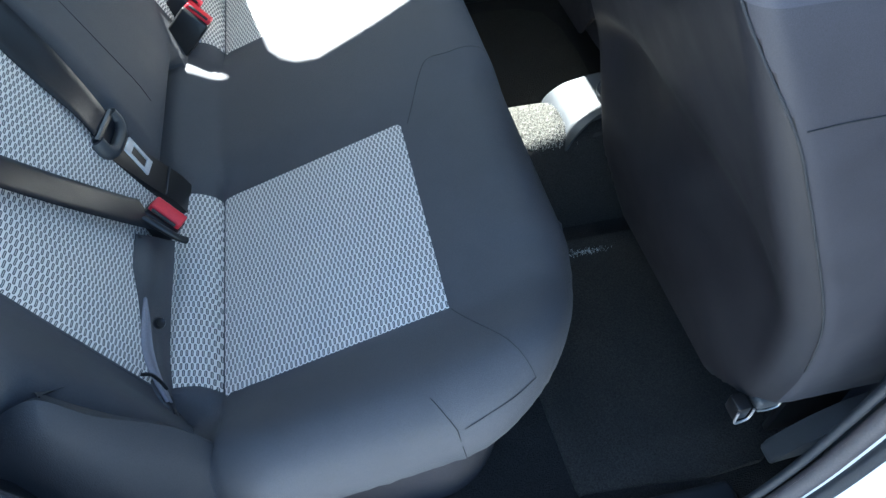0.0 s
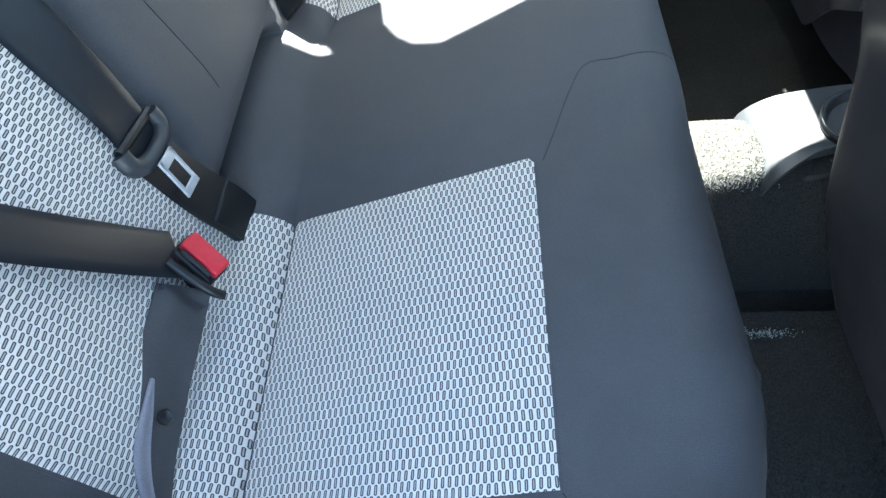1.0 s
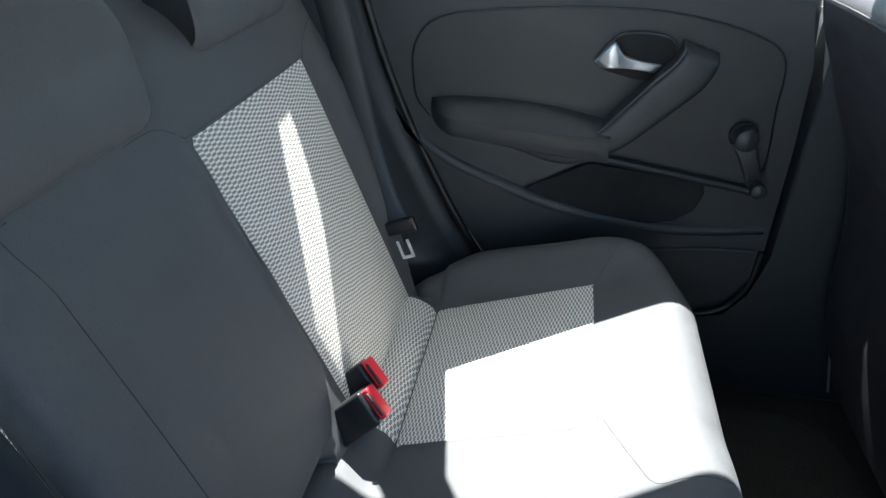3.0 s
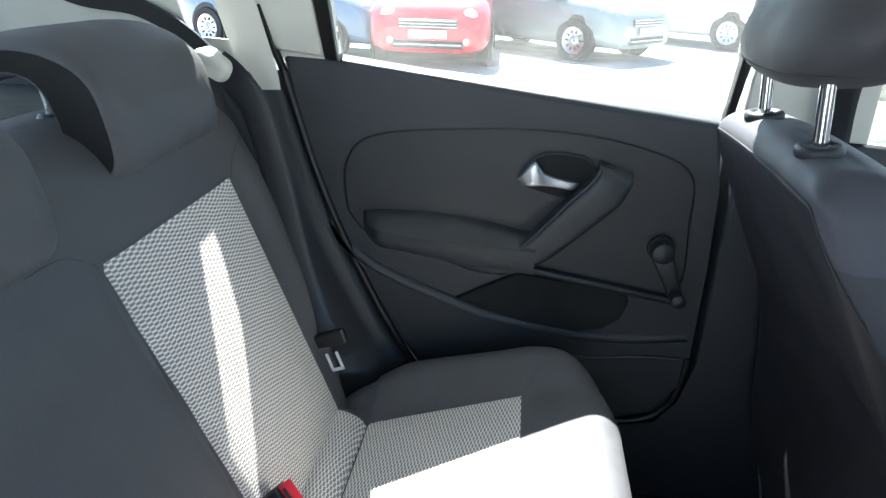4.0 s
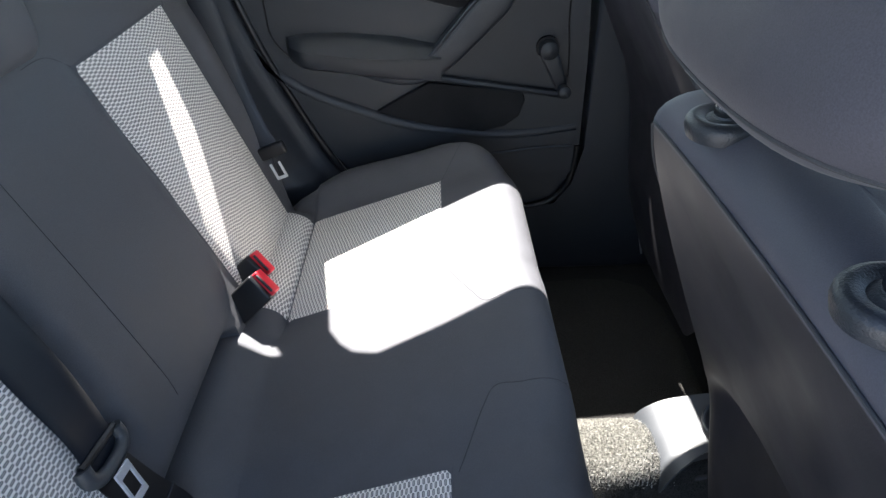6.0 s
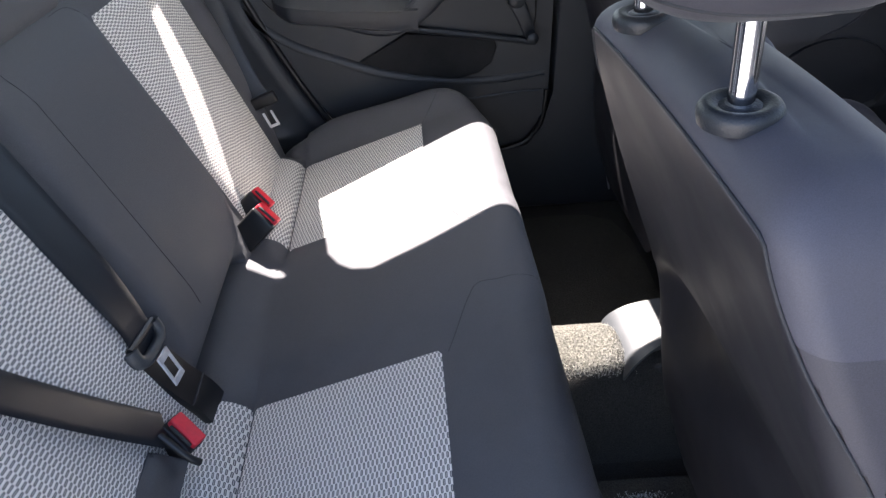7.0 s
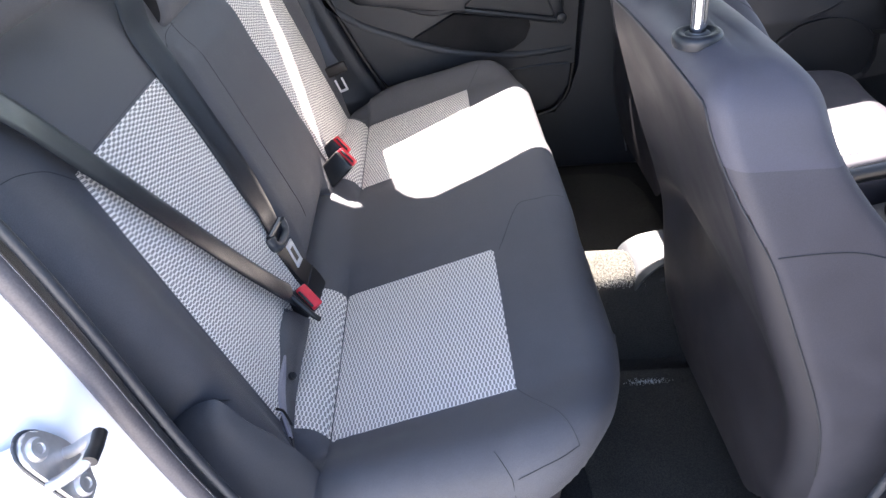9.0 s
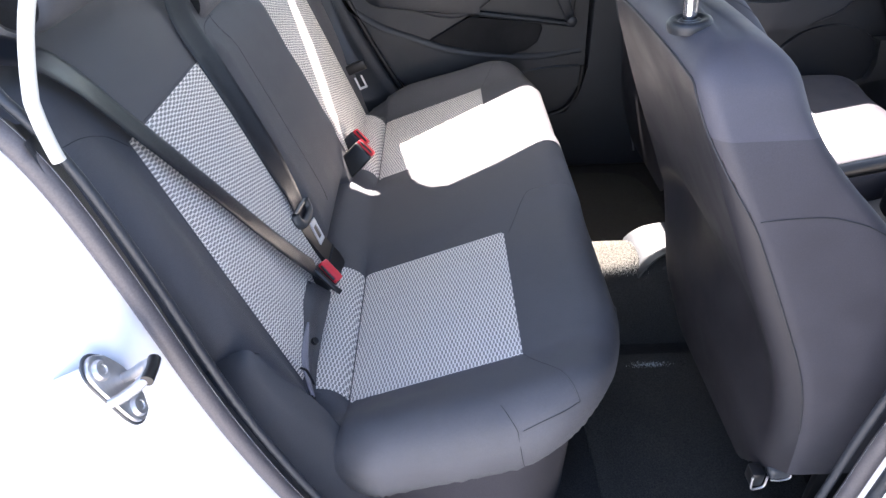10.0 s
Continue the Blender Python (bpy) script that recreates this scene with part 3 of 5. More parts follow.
def back_insert(s):
    z0, z1 = 0.592, 1.026

    def width(z):
        t = (z - 0.64) / 0.385
        return 0.188 - 0.030 * t, 0.496 - 0.011 * t

    def f(u, v):
        ya, yb = width(u)
        y = ya + (yb - ya) * v
        rim = min(z1 - u, (y - ya), (yb - y))
        return (back_front(s * y, u) + 0.0035 * smoothstep(-0.0005, 0.007, rim) - 0.001, s * y, u)
    us, vs = linspace(z0, z1, 40), linspace(0, 1, 32)
    part("back_insert", grid(f, us, vs, uvf=lambda u, v: (u * 1.06, width(u)[0] + (width(u)[1] - width(u)[0]) * v)), CLOTH, rear_back, "light grey cloth with a dark oval pattern")
    bm = bmesh.new()
    for line in ([(u, 0.0) for u in us], [(u, 1.0) for u in us], [(z1, v) for v in vs]):
        pts = []
        for u, v in line:
            ya, yb = width(u)
            y = s * (ya + (yb - ya) * v)
            pts.append((back_front(y, u) + 0.0002, y, u))
        tube(pts, 0.0005, 6, bm)
    part("piping", bm, DARK, rear_back, "charcoal stitched seam")


for s in (-1, 1):
    back_insert(s)
    for line in ([(0.080, 0.70), (0.080, 0.85), (0.084, 1.00), (0.088, 1.10)], [(0.157, 1.026), (0.13, 1.045), (0.105, 1.050), (0.072, 1.050)],
                 [(0.488, 1.02), (0.515, 1.045), (0.557, 1.062), (0.598, 1.062)]):
        if line[0][0] == 0.080 and s > 0:
            continue
        pts = [(back_front(s * p[0], p[1]) + 0.0003, s * p[0], p[1]) for p in spline(line, 8)]
        part("seam", tube(pts, 0.0004, 6), THREAD, rear_back, "stitched seam")


# ---- rear headrests that hook over the top of the backrest ----
HOOK = [(-0.199, 1.107), (-0.204, 1.150), (-0.216, 1.190), (-0.245, 1.222), (-0.290, 1.238), (-0.345, 1.236), (-0.374, 1.222), (-0.382, 1.200), (-0.368, 1.180),
        (-0.340, 1.188), (-0.312, 1.192), (-0.290, 1.182), (-0.276, 1.155), (-0.268, 1.120), (-0.258, 1.088), (-0.235, 1.076), (-0.210, 1.084)]


def hook_headrest(y0, width, dx, dz, label):
    ob = thing("rear_headrest", label, "headrest", "rear headrests", at=(-0.28 + dx, y0, 1.13 + dz))
    prof = spline(HOOK, 3, closed=True)
    cx, cz = -0.275, 1.17
    loops = []
    for k in range(25):
        a = math.pi * k / 24
        v = -math.cos(a)
        y = y0 + width / 2 * math.copysign(abs(v) ** 0.8, v)
        e = max(0.0, abs(v) - 0.80) / 0.20
        # ends are rounded over: the profile thins towards its middle line
        shrink = 0.009 * (1 - math.sqrt(max(0.0, 1 - e * e)))
        m = len(prof)
        lp = []
        for i, p in enumerate(prof):
            t = prof[(i + 1) % m] - prof[i - 1]
            t = t / np.linalg.norm(t)
            q = p + shrink * np.array([t[1], -t[0]]) * HOOK_SIDE
            lp.append((q[0] + dx, y, q[1] + dz - 0.010 * abs(v) ** 4 * smoothstep(1.18, 1.24, q[1])))
        loops.append(lp)
    part("pad", rings(loops, cap=False), DARK, ob, "dark cloth pad")
    # black faces close the ends of the pad
    for k, s in ((0, -1), (-1, 1)):
        bm = bmesh.new()
        cen = Vector((-0.275 + dx, 0, 1.17 + dz))
        inner = [Vector(p) + Vector((0, s * 0.001, 0)) for p in loops[k]]
        face = bm.faces.new([bm.verts.new(p) for p in inner])
        bmesh.ops.triangulate(bm, faces=[face])
        part("pad_end", bm, MATT_BLACK, ob, "black end face of the pad")
    for s in (-1, 1):
        part("post", tube([(-0.322 + dx, y0 + s * 0.055, 1.10 + dz), (-0.335 + dx, y0 + s * 0.055, 1.215 + dz)], 0.006, 12), CHROME, ob, "chrome post")
        part("guide", lathe([(0.0, -0.004), (0.019, -0.004), (0.021, 0.002), (0.017, 0.009), (0.0, 0.010)], (-0.323 + dx, y0 + s * 0.055, 1.136)), BLACK, ob, "black plastic guide")
    return ob


hook_area = sum(HOOK[i - 1][0] * HOOK[i][1] - HOOK[i][0] * HOOK[i - 1][1] for i in range(len(HOOK)))
HOOK_SIDE = -1 if hook_area > 0 else 1
hook_headrest(0.375, 0.255, -0.012, 0.004, "dark cloth headrest hooked over the far end of the backrest")
hook_headrest(-0.432, 0.200, -0.006, 0.080, "dark cloth headrest hooked over the near end of the backrest")
hook_headrest(0.0, 0.24, 0.0, -0.030, "dark cloth middle headrest pushed down on the backrest")


# ---- front seats ----
REAR_X = [(0.38, 0.610), (0.45, 0.594), (0.54, 0.574), (0.62, 0.562), (0.67, 0.555), (0.73, 0.543), (0.78, 0.527), (0.88, 0.484), (0.958, 0.452), (1.03, 0.424), (1.085, 0.404), (1.12, 0.400), (1.14, 0.41)]
FRONT_X = [(0.38, 0.80), (0.54, 0.81), (0.67, 0.765), (0.78, 0.735), (0.876, 0.686), (0.926, 0.650), (0.96, 0.618), (0.993, 0.580), (1.06, 0.523), (1.109, 0.506), (1.14, 0.49)]
HALF_Y = [(0.38, 0.225), (0.47, 0.228), (0.56, 0.248), (0.65, 0.264), (0.75, 0.266), (0.85, 0.250), (0.958, 0.230), (1.03, 0.211), (1.085, 0.190), (1.12, 0.176), (1.14, 0.166)]


def rounded_section():
    """Unit outline of a seat back: even spacing along its faces, rounded corners. Starts at the middle of the front, turns by the left side."""
    pts = [(1, 0.84 * k / 6) for k in range(6)]
    pts += [(0.58 + 0.42 * math.cos(a), 0.84 + 0.16 * math.sin(a)) for a in (math.pi / 12 * k for k in range(6))]
    pts += [(0.58 - (0.58 + 0.62) * k / 8, 1) for k in range(8)]
    pts += [(-0.62 - 0.38 * math.sin(a), 0.87 + 0.13 * math.cos(a)) for a in (math.pi / 16 * k for k in range(8))]
    pts += [(-1, 0.87 - 1.74 * k / 40) for k in range(20)]
    half = pts + [(-1, 0.0)]
    return half + [(a, -b) for a, b in half[-2:0:-1]]


SECTION = rounded_section()
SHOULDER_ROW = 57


def eased(table, z):
    """Look-up with its corners rounded off."""
    return sum(lerp_table(table, z + d) for d in (-0.03, -0.02, -0.01, 0.0, 0.01, 0.02, 0.03)) / 7


def front_seat(y0, dx, dz, label, x0=0.76, x1=1.16, rise=0.0, half=0.235, shear=0.0, lift=0.0, gdx=0.0, gdz=0.0, knee=0.835, swell=0.0, hdx=0.0):
    ob = thing("car_seat", label, "car seat", "front seats", at=(0.8 + dx, y0, 0.36 + dz))

    def lean(z):
        return shear * lerp_table([(0.45, 0.0), (0.62, 0.02), (0.74, 0.14), (0.85, 0.27), (1.12, 0.0), (1.2, -0.08)], z)

    def loop(z0, shrink=0.0):
        z = z0
        xr, xf, h = eased(REAR_X, z) + shrink, eased(FRONT_X, z) - shrink, eased(HALF_Y, z) - shrink
        cx, hx = (xr + xf) / 2, (xf - xr) / 2
        pts = []
        for px, py in SECTION:
            x = cx + hx * px
            # the rear face is hollow between its rims, and the side bolsters stand forward
            if px < 0:
                x += 0.011 * (1 - min(1, abs(py) / 0.9) ** 4) * smoothstep(0.60, 0.78, z) * (1 - smoothstep(1.0, 1.1, z))
                # arched knee hollow in the lower half
                arch = knee - 0.08 * abs(py) ** 3
                inner = smoothstep(0.05, 0.75, py if y0 < 0 else -py)
                x += (0.008 + 0.022 * inner) * smoothstep(0.0, 0.050, arch - z0) * smoothstep(0.60, 0.82, z0) * (1 - smoothstep(0.74, 0.96, abs(py)))
            else:
                x += swell * px * smoothstep(1.13, 1.06, z)
                x -= 0.05 * (1 - abs(py) ** 3) * smoothstep(0.6, 0.75, z) * (1 - smoothstep(0.98, 1.1, z))
            crown = 0.006 * (1 - py * py) * smoothstep(1.03, 1.10, z)
            z = max(z0, 0.470 + 0.092 * smoothstep(0.6, 1.0, abs(py)))
            pts.append((x + dx + lean(z), y0 + h * py, z + dz + crown))
        return pts
    levels = linspace(0.470, 1.06, 60) + linspace(1.065, 1.085, 4)
    loops = [loop(z) for z in levels] + [loop(1.085 + 0.037 * math.sin(a), 0.036 * (1 - math.cos(a))) for a in linspace(0.12, math.pi / 2, 9)]
    mid = sum((Vector(p) for p in loops[-1]), Vector()) / len(SECTION)
    loops += [[mid + (Vector(p) - mid) * f + Vector((0, 0, 0.004 * (1 - f))) for p in loops[-1]] for f in (0.7, 0.4, 0.12)]
    n = len(SECTION)
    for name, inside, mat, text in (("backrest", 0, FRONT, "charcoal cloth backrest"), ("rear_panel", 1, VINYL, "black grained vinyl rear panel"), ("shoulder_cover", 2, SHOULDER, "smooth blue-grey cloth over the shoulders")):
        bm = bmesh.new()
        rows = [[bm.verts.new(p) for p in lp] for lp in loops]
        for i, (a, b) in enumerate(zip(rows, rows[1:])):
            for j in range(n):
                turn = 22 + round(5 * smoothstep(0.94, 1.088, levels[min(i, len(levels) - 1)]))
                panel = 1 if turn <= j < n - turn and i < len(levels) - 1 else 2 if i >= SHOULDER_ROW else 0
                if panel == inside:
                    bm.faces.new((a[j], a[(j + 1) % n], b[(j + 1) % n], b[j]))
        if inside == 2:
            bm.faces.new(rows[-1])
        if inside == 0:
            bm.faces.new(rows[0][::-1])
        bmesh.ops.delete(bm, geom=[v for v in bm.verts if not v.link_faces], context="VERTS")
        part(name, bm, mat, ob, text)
    # piping where the rear panel meets the sides and the top, and seams on the side panel
    def edge(z, k, shrink=0.0):
        p = Vector(loop(z, shrink)[k])
        return p + Vector((-0.0008, 0.0010 if p.y > y0 else -0.0010, 0.0004))
    def turned(z, side):
        k = 22 + 5 * smoothstep(0.94, 1.088, z)
        a, f = int(k), k - int(k)
        return edge(z, a).lerp(edge(z, a + 1), f) if side > 0 else edge(z, n - a).lerp(edge(z, n - a - 1), f)
    line = [turned(z, 1) for z in linspace(0.565, 1.086, 48)] + [edge(1.0894, k, 0.0003) for k in range(28, n - 27)] + [turned(z, -1) for z in linspace(1.086, 0.665, 48)]
    part("piping", tube(line, 0.0011, 8), THREAD, ob, "dark piped seam")
    for s in (-1, 1):
        ks = range(6, 22) if s > 0 else range(n - 21, n - 5)
        line = []
        for k in ks:
            far = (k - 22 if s > 0 else n - 22 - k) / -16
            line.append(Vector(loop(0.958 + 0.004 * math.sin(math.pi * min(far * 1.4, 1)) - 0.24 * max(0.0, far - 0.42) ** 2)[k]) + Vector((0, s * 0.0005, 0)))
        part("seam", tube(spline([tuple(p) for p in line], 3), 0.0006, 6), THREAD, ob, "stitched seam")
    # seat cushion
    def cush(u, v):
        x = x0 + (x1 - x0) * u + dx
        h = (half + 0.02 * math.sin(math.pi * u)) * (1 - 0.26 * (1 - math.sqrt(max(0.0, 1 - (max(0.0, u - 0.70) / 0.30) ** 2))))
        y = y0 + h * math.copysign(abs(v) ** 0.9, v)
        z = 0.529 + rise + 0.06 * u + 0.055 * abs(v) ** 3 * (1 - u * 0.3) - 0.085 * (1 - math.sqrt(max(0.0, 1 - (max(0.0, abs(v) - 0.66) / 0.34) ** 2))) - 0.055 * (1 - math.sqrt(max(0.0, 1 - (max(0.0, u - 0.88) / 0.12) ** 2)))
        return (x, y, z + dz)
    bm = grid(cush, linspace(0, 0.76, 18) + [0.76 + 0.12 * k / 5 for k in range(1, 6)] + [1 - 0.12 * (1 - k / 12) ** 2 for k in range(1, 13)], [math.sin(math.pi / 2 * k) for k in linspace(-1, 1, 33)])
    ext = bmesh.ops.extrude_face_region(bm, geom=list(bm.faces), use_keep_orig=True)
    bmesh.ops.translate(bm, vec=(0, 0, -0.15), verts=[v for v in ext["geom"] if isinstance(v, bmesh.types.BMVert)])
    part("cushion", bm, FRONT, ob, "charcoal cloth seat cushion")
    def on_top(u, v):
        q = cush(u, v)
        return (q[0], q[1], q[2] + 0.0012)
    part("cushion_insert", grid(on_top, linspace(0.06, 0.64, 28), linspace(-0.74, 0.74, 24), uvf=lambda u, v: (u * (x1 - x0), v * half)), CLOTH, ob, "light grey cloth with a dark oval pattern")
    for s in (-1, 1):
        gx, gy, gz = 0.421 + dx + gdx, y0 + s * 0.088, 1.122 + dz + gdz
        tilt = Vector((-0.10, 0, 1)).normalized()
        g = part("guide", lathe([(0.0, -0.006), (0.0228, -0.006), (0.0237, -0.001), (0.0234, 0.0022), (0.0218, 0.0048), (0.0186, 0.0062), (0.0150, 0.0056), (0.0118, 0.0036), (0.0102, 0.0046), (0.0085, 0.0050)], (gx, gy, gz), tilt, 32), PLASTIC, ob, "black plastic headrest guide")
        p0 = Vector((gx, gy, gz))
        part("post", tube([p0 - tilt * 0.02, p0 + tilt * (0.14 + lift)], 0.0075, 16), CHROME, ob, "chrome headrest post")
    loops = []
    for k in range(33):
        t = -math.cos(math.pi * k / 32)
        hy = 0.004 + 0.152 * max(0.0, 1 - abs(t) ** 4.0) ** (1 / 2.4)
        hx = 0.003 + 0.072 * max(0.0, 1 - abs(t) ** 4.0) ** (1 / 2.4)
        z = 1.244 + 0.105 * t + dz + lift
        lp = []
        for q in range(48):
            a = 2 * math.pi * q / 48
            c, w = math.cos(a), math.sin(a)
            px, py = math.copysign(abs(c) ** 0.62, c), math.copysign(abs(w) ** 0.62, w)
            lp.append((0.446 + dx + hdx + gdx * 0.6 + 0.42 * (z - dz - lift - 1.19) + lift * 0.1 + hx * px + 0.012 * py * py * (1 - t * t), y0 + hy * py, z + 0.012 * (py * hy / 0.156) ** 2 * (t < 0) * abs(t)))
        loops.append(lp)
    bm = rings(loops)
    cover = part("headrest", bm, FRONT, ob, "dark cloth headrest")
    part("headrest_seam", tube(loops[6], 0.0011, 6, closed=True), THREAD, cover, "dark seam round the foot of the headrest")
    for s in (-1, 1):
        rear = [(0.640, 0.405), (0.662, 0.448), (0.700, 0.485), (0.75, 0.510)] if y0 < 0 else [(0.66 + dx, 0.52), (0.72 + dx, 0.555)]
        line = spline(rear + [(0.90 + dx, 0.56), (1.10 + dx, 0.575), (1.16 + dx, 0.53), (1.12 + dx, 0.45), (0.90 + dx, 0.415), (0.72 + dx, 0.43)], 4, closed=True)
        lo, hi = sorted((y0 + s * 0.235, y0 + s * 0.262))
        part("valance", prism([(p[0], p[1] + dz) for p in line], lo, hi, "y", 0.010, 3), GREYP, ob, "dark grey plastic side cover")
        if s * y0 < 0 or y0 > 0:
            continue
        part("rail", box((0.94 + dx, y0 + s * 0.178, 0.372 + dz * 0.5), (0.40, 0.035, 0.05), 0.006), BLACK, ob, "black steel seat rail")
        cap = part("rail_cap", box((0.563, -0.609, 0.547), (0.018, 0.022, 0.026), 0.004, 2), BLACK, ob, "black hollow end of the seat rail")
        part("cap_edge", tube(spline([(0.5535, -0.6215, 0.558), (0.5540, -0.6225, 0.540), (0.558, -0.6225, 0.534), (0.570, -0.6215, 0.536), (0.5735, -0.6205, 0.541), (0.5740, -0.620, 0.556)], 4), 0.0016, 8), STEEL, cap, "bright edge strip")
        catch = part("rail_catch", box((0.592, -0.610, 0.557), (0.028, 0.020, 0.019), 0.005, 3), GREYP, ob, "dark grey rail catch")
        # bright strip painted in for the light on the catch's underside
        part("catch_edge", tube(spline([(0.580, -0.6195, 0.5485), (0.592, -0.6205, 0.548), (0.604, -0.6200, 0.551), (0.606, -0.6190, 0.557)], 4), 0.0013, 8), STEEL, catch, "bright edge strip")
        part("rail_stop", box((0.634, -0.606, 0.554), (0.016, 0.014, 0.012), 0.003, 2), GREYP, ob, "dark grey stop")
        part("cushion_tab", prism(spline([(0.660, 0.552), (0.676, 0.564), (0.700, 0.572), (0.725, 0.568), (0.752, 0.553), (0.735, 0.546), (0.700, 0.546)], 4, closed=True), -0.598, -0.588, "y", 0.003, 2), PALE, ob, "pale blue-grey plastic tab")
        part("bracket", box((0.72 + dx, y0 + s * 0.205, 0.47 + dz), (0.10, 0.012, 0.18), 0.004), BLACK, ob)
    return ob


front_seat(-0.375, 0.0, 0.0, "charcoal cloth front seat standing ahead of the open doorway", lift=0.022, hdx=-0.012)
far_seat = front_seat(0.375, 0.087, 0.030, "charcoal cloth front seat on the far side of the tunnel", x0=0.66, x1=1.205, rise=0.014, half=0.258, shear=0.10, lift=0.040, gdx=0.017, gdz=0.004, knee=0.875, swell=0.026)
# silver tube that paints the sliver of sun on the seat's edge
part("sunlit_edge", tube(spline([(0.672, 0.600, 0.600), (0.684, 0.604, 0.545), (0.700, 0.608, 0.48), (0.715, 0.610, 0.42)], 4), 0.0022, 8), SATIN, far_seat, "thin silver strip for the sunlit edge of the seat side")


# ---- far rear door ----
DOOR_OUT = [(-0.186, 1.186), (-0.160, 1.09), (-0.130, 0.985), (-0.092, 0.880), (-0.045, 0.775), (0.005, 0.675), (0.060, 0.585), (0.13, 0.525), (0.22, 0.505),
            (0.44, 0.505), (0.515, 0.525), (0.552, 0.575), (0.563, 0.66), (0.563, 0.85), (0.557, 0.996), (0.545, 1.098)]
door = tagged(thing("door_1", "closed rear door with charcoal plastic trim, armrest and window crank", "car door", at=(0.2, 0.72, 0.5)), kind="structure")


def card(outline, y, thick, mat, name, label, bevel=0.006):
    bm = prism(outline, y, y + thick, "y", bevel, 3)
    return part(name, bm, mat, door, label)


card(DOOR_OUT, 0.690, 0.06, PLASTIC2, "door_card", "charcoal grained door card", 0.012)
# raised upper panel with a rounded outline
UPPER = spline([(-0.070, 0.900), (-0.080, 0.955), (-0.076, 1.000), (-0.045, 1.040), (0.03, 1.058), (0.20, 1.070), (0.34, 1.066), (0.46, 1.040), (0.512, 1.005),
                (0.518, 0.93), (0.517, 0.80), (0.42, 0.800), (0.24, 0.822), (0.10, 0.838), (-0.02, 0.858)], 5, closed=True)
card(UPPER, 0.6870, 0.012, PLASTIC, "upper_panel", "black padded upper door panel", 0.0025)
groove = tube([(p[0], 0.6872, p[1]) for p in UPPER], 0.0017, 6, closed=True)
part("panel_groove", groove, BLACK, door, "dark joint round the upper panel")
# sweeping ridge under the armrest and the pocket below it
ridge = spline([(-0.118, 0.900), (-0.095, 0.850), (-0.020, 0.793), (0.075, 0.752), (0.172, 0.718), (0.270, 0.698), (0.363, 0.688), (0.455, 0.690), (0.552, 0.703)], 8)
bm = tube([(p[0], 0.701, p[1]) for p in ridge], [0.013 + 0.007 * math.sin(math.pi * i / (len(ridge) - 1)) for i in range(len(ridge))], 12, flat=1.0)
part("ridge", bm, PLASTIC2, door, "moulded ridge")
low = [(p[0], p[1] - 0.004) for p in ridge] + [(0.549, 0.60), (0.50, 0.54), (0.22, 0.53), (0.11, 0.55), (0.03, 0.655), (-0.05, 0.80)]
card(low, 0.682, 0.012, PLASTIC2, "lower_panel", "charcoal lower door panel", 0.004)
part("lower_ridge", tube([(p[0], 0.681, p[1]) for p in spline([(0.30, 0.640), (0.40, 0.652), (0.47, 0.660), (0.545, 0.662)], 6)], 0.004, 8), PLASTIC2, door, "moulded ridge")
# no hollow here: a flat black sheet paints the pocket's shade
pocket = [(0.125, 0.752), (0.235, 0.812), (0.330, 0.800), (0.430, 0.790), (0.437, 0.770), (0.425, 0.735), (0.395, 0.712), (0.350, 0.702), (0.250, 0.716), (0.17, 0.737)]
card(pocket, 0.679, 0.016, MATT_BLACK, "pocket_shade", "flat black sheet for the shade in the map pocket", 0.003)
strip = spline([(0.235, 0.824), (0.35, 0.806), (0.44, 0.792), (0.525, 0.778)], 6)
part("trim_strip", tube([(p[0], 0.680, p[1]) for p in strip], 0.008, 8), PLASTIC, door, "narrow moulded strip")
# armrest: a padded lens-shaped top, a crease along its front and a plain face below
def armrest_rows():
    rows = []
    for x in linspace(-0.050, 0.262, 32):
        back = lerp_table([(-0.05, 0.906), (-0.03, 0.913), (0.0, 0.917), (0.08, 0.916), (0.174, 0.907), (0.262, 0.888)], x)
        crease = lerp_table([(-0.05, 0.901), (-0.024, 0.897), (0.04, 0.888), (0.097, 0.881), (0.196, 0.877), (0.262, 0.876)], x)
        low = lerp_table([(-0.05, 0.876), (-0.03, 0.866), (-0.008, 0.859), (0.08, 0.847), (0.166, 0.835), (0.262, 0.828)], x)
        front = 0.690 - 0.052 * min(1.0, math.sqrt(max(0.0, (x + 0.050) / 0.040)))
        sec = [(x, 0.692, back + 0.001)]
        for t in linspace(0.0, 1.0, 7):
            sec.append((x, 0.688 + (front + 0.003 - 0.688) * t, back + (crease - back) * t + 0.006 * math.sin(math.pi * t)))
        sec += [(x, front, crease - 0.003), (x, front + 0.001, crease - 0.007)]
        for t in linspace(0.25, 1.0, 4):
            sec.append((x, front + 0.001 + 0.006 * t * t, crease - 0.007 + (low - crease + 0.007) * t))
        sec += [(x, front + 0.014, low - 0.004), (x, 0.692, low - 0.004)]
        rows.append(sec)
    return rows


bm = bmesh.new()
vv = [[bm.verts.new(p) for p in r] for r in armrest_rows()]
for a, b in zip(vv, vv[1:]):
    for k in range(len(a) - 1):
        bm.faces.new((a[k], a[k + 1], b[k + 1], b[k]))
part("armrest", bm, PLASTIC2, door, "charcoal padded armrest", angle=34)
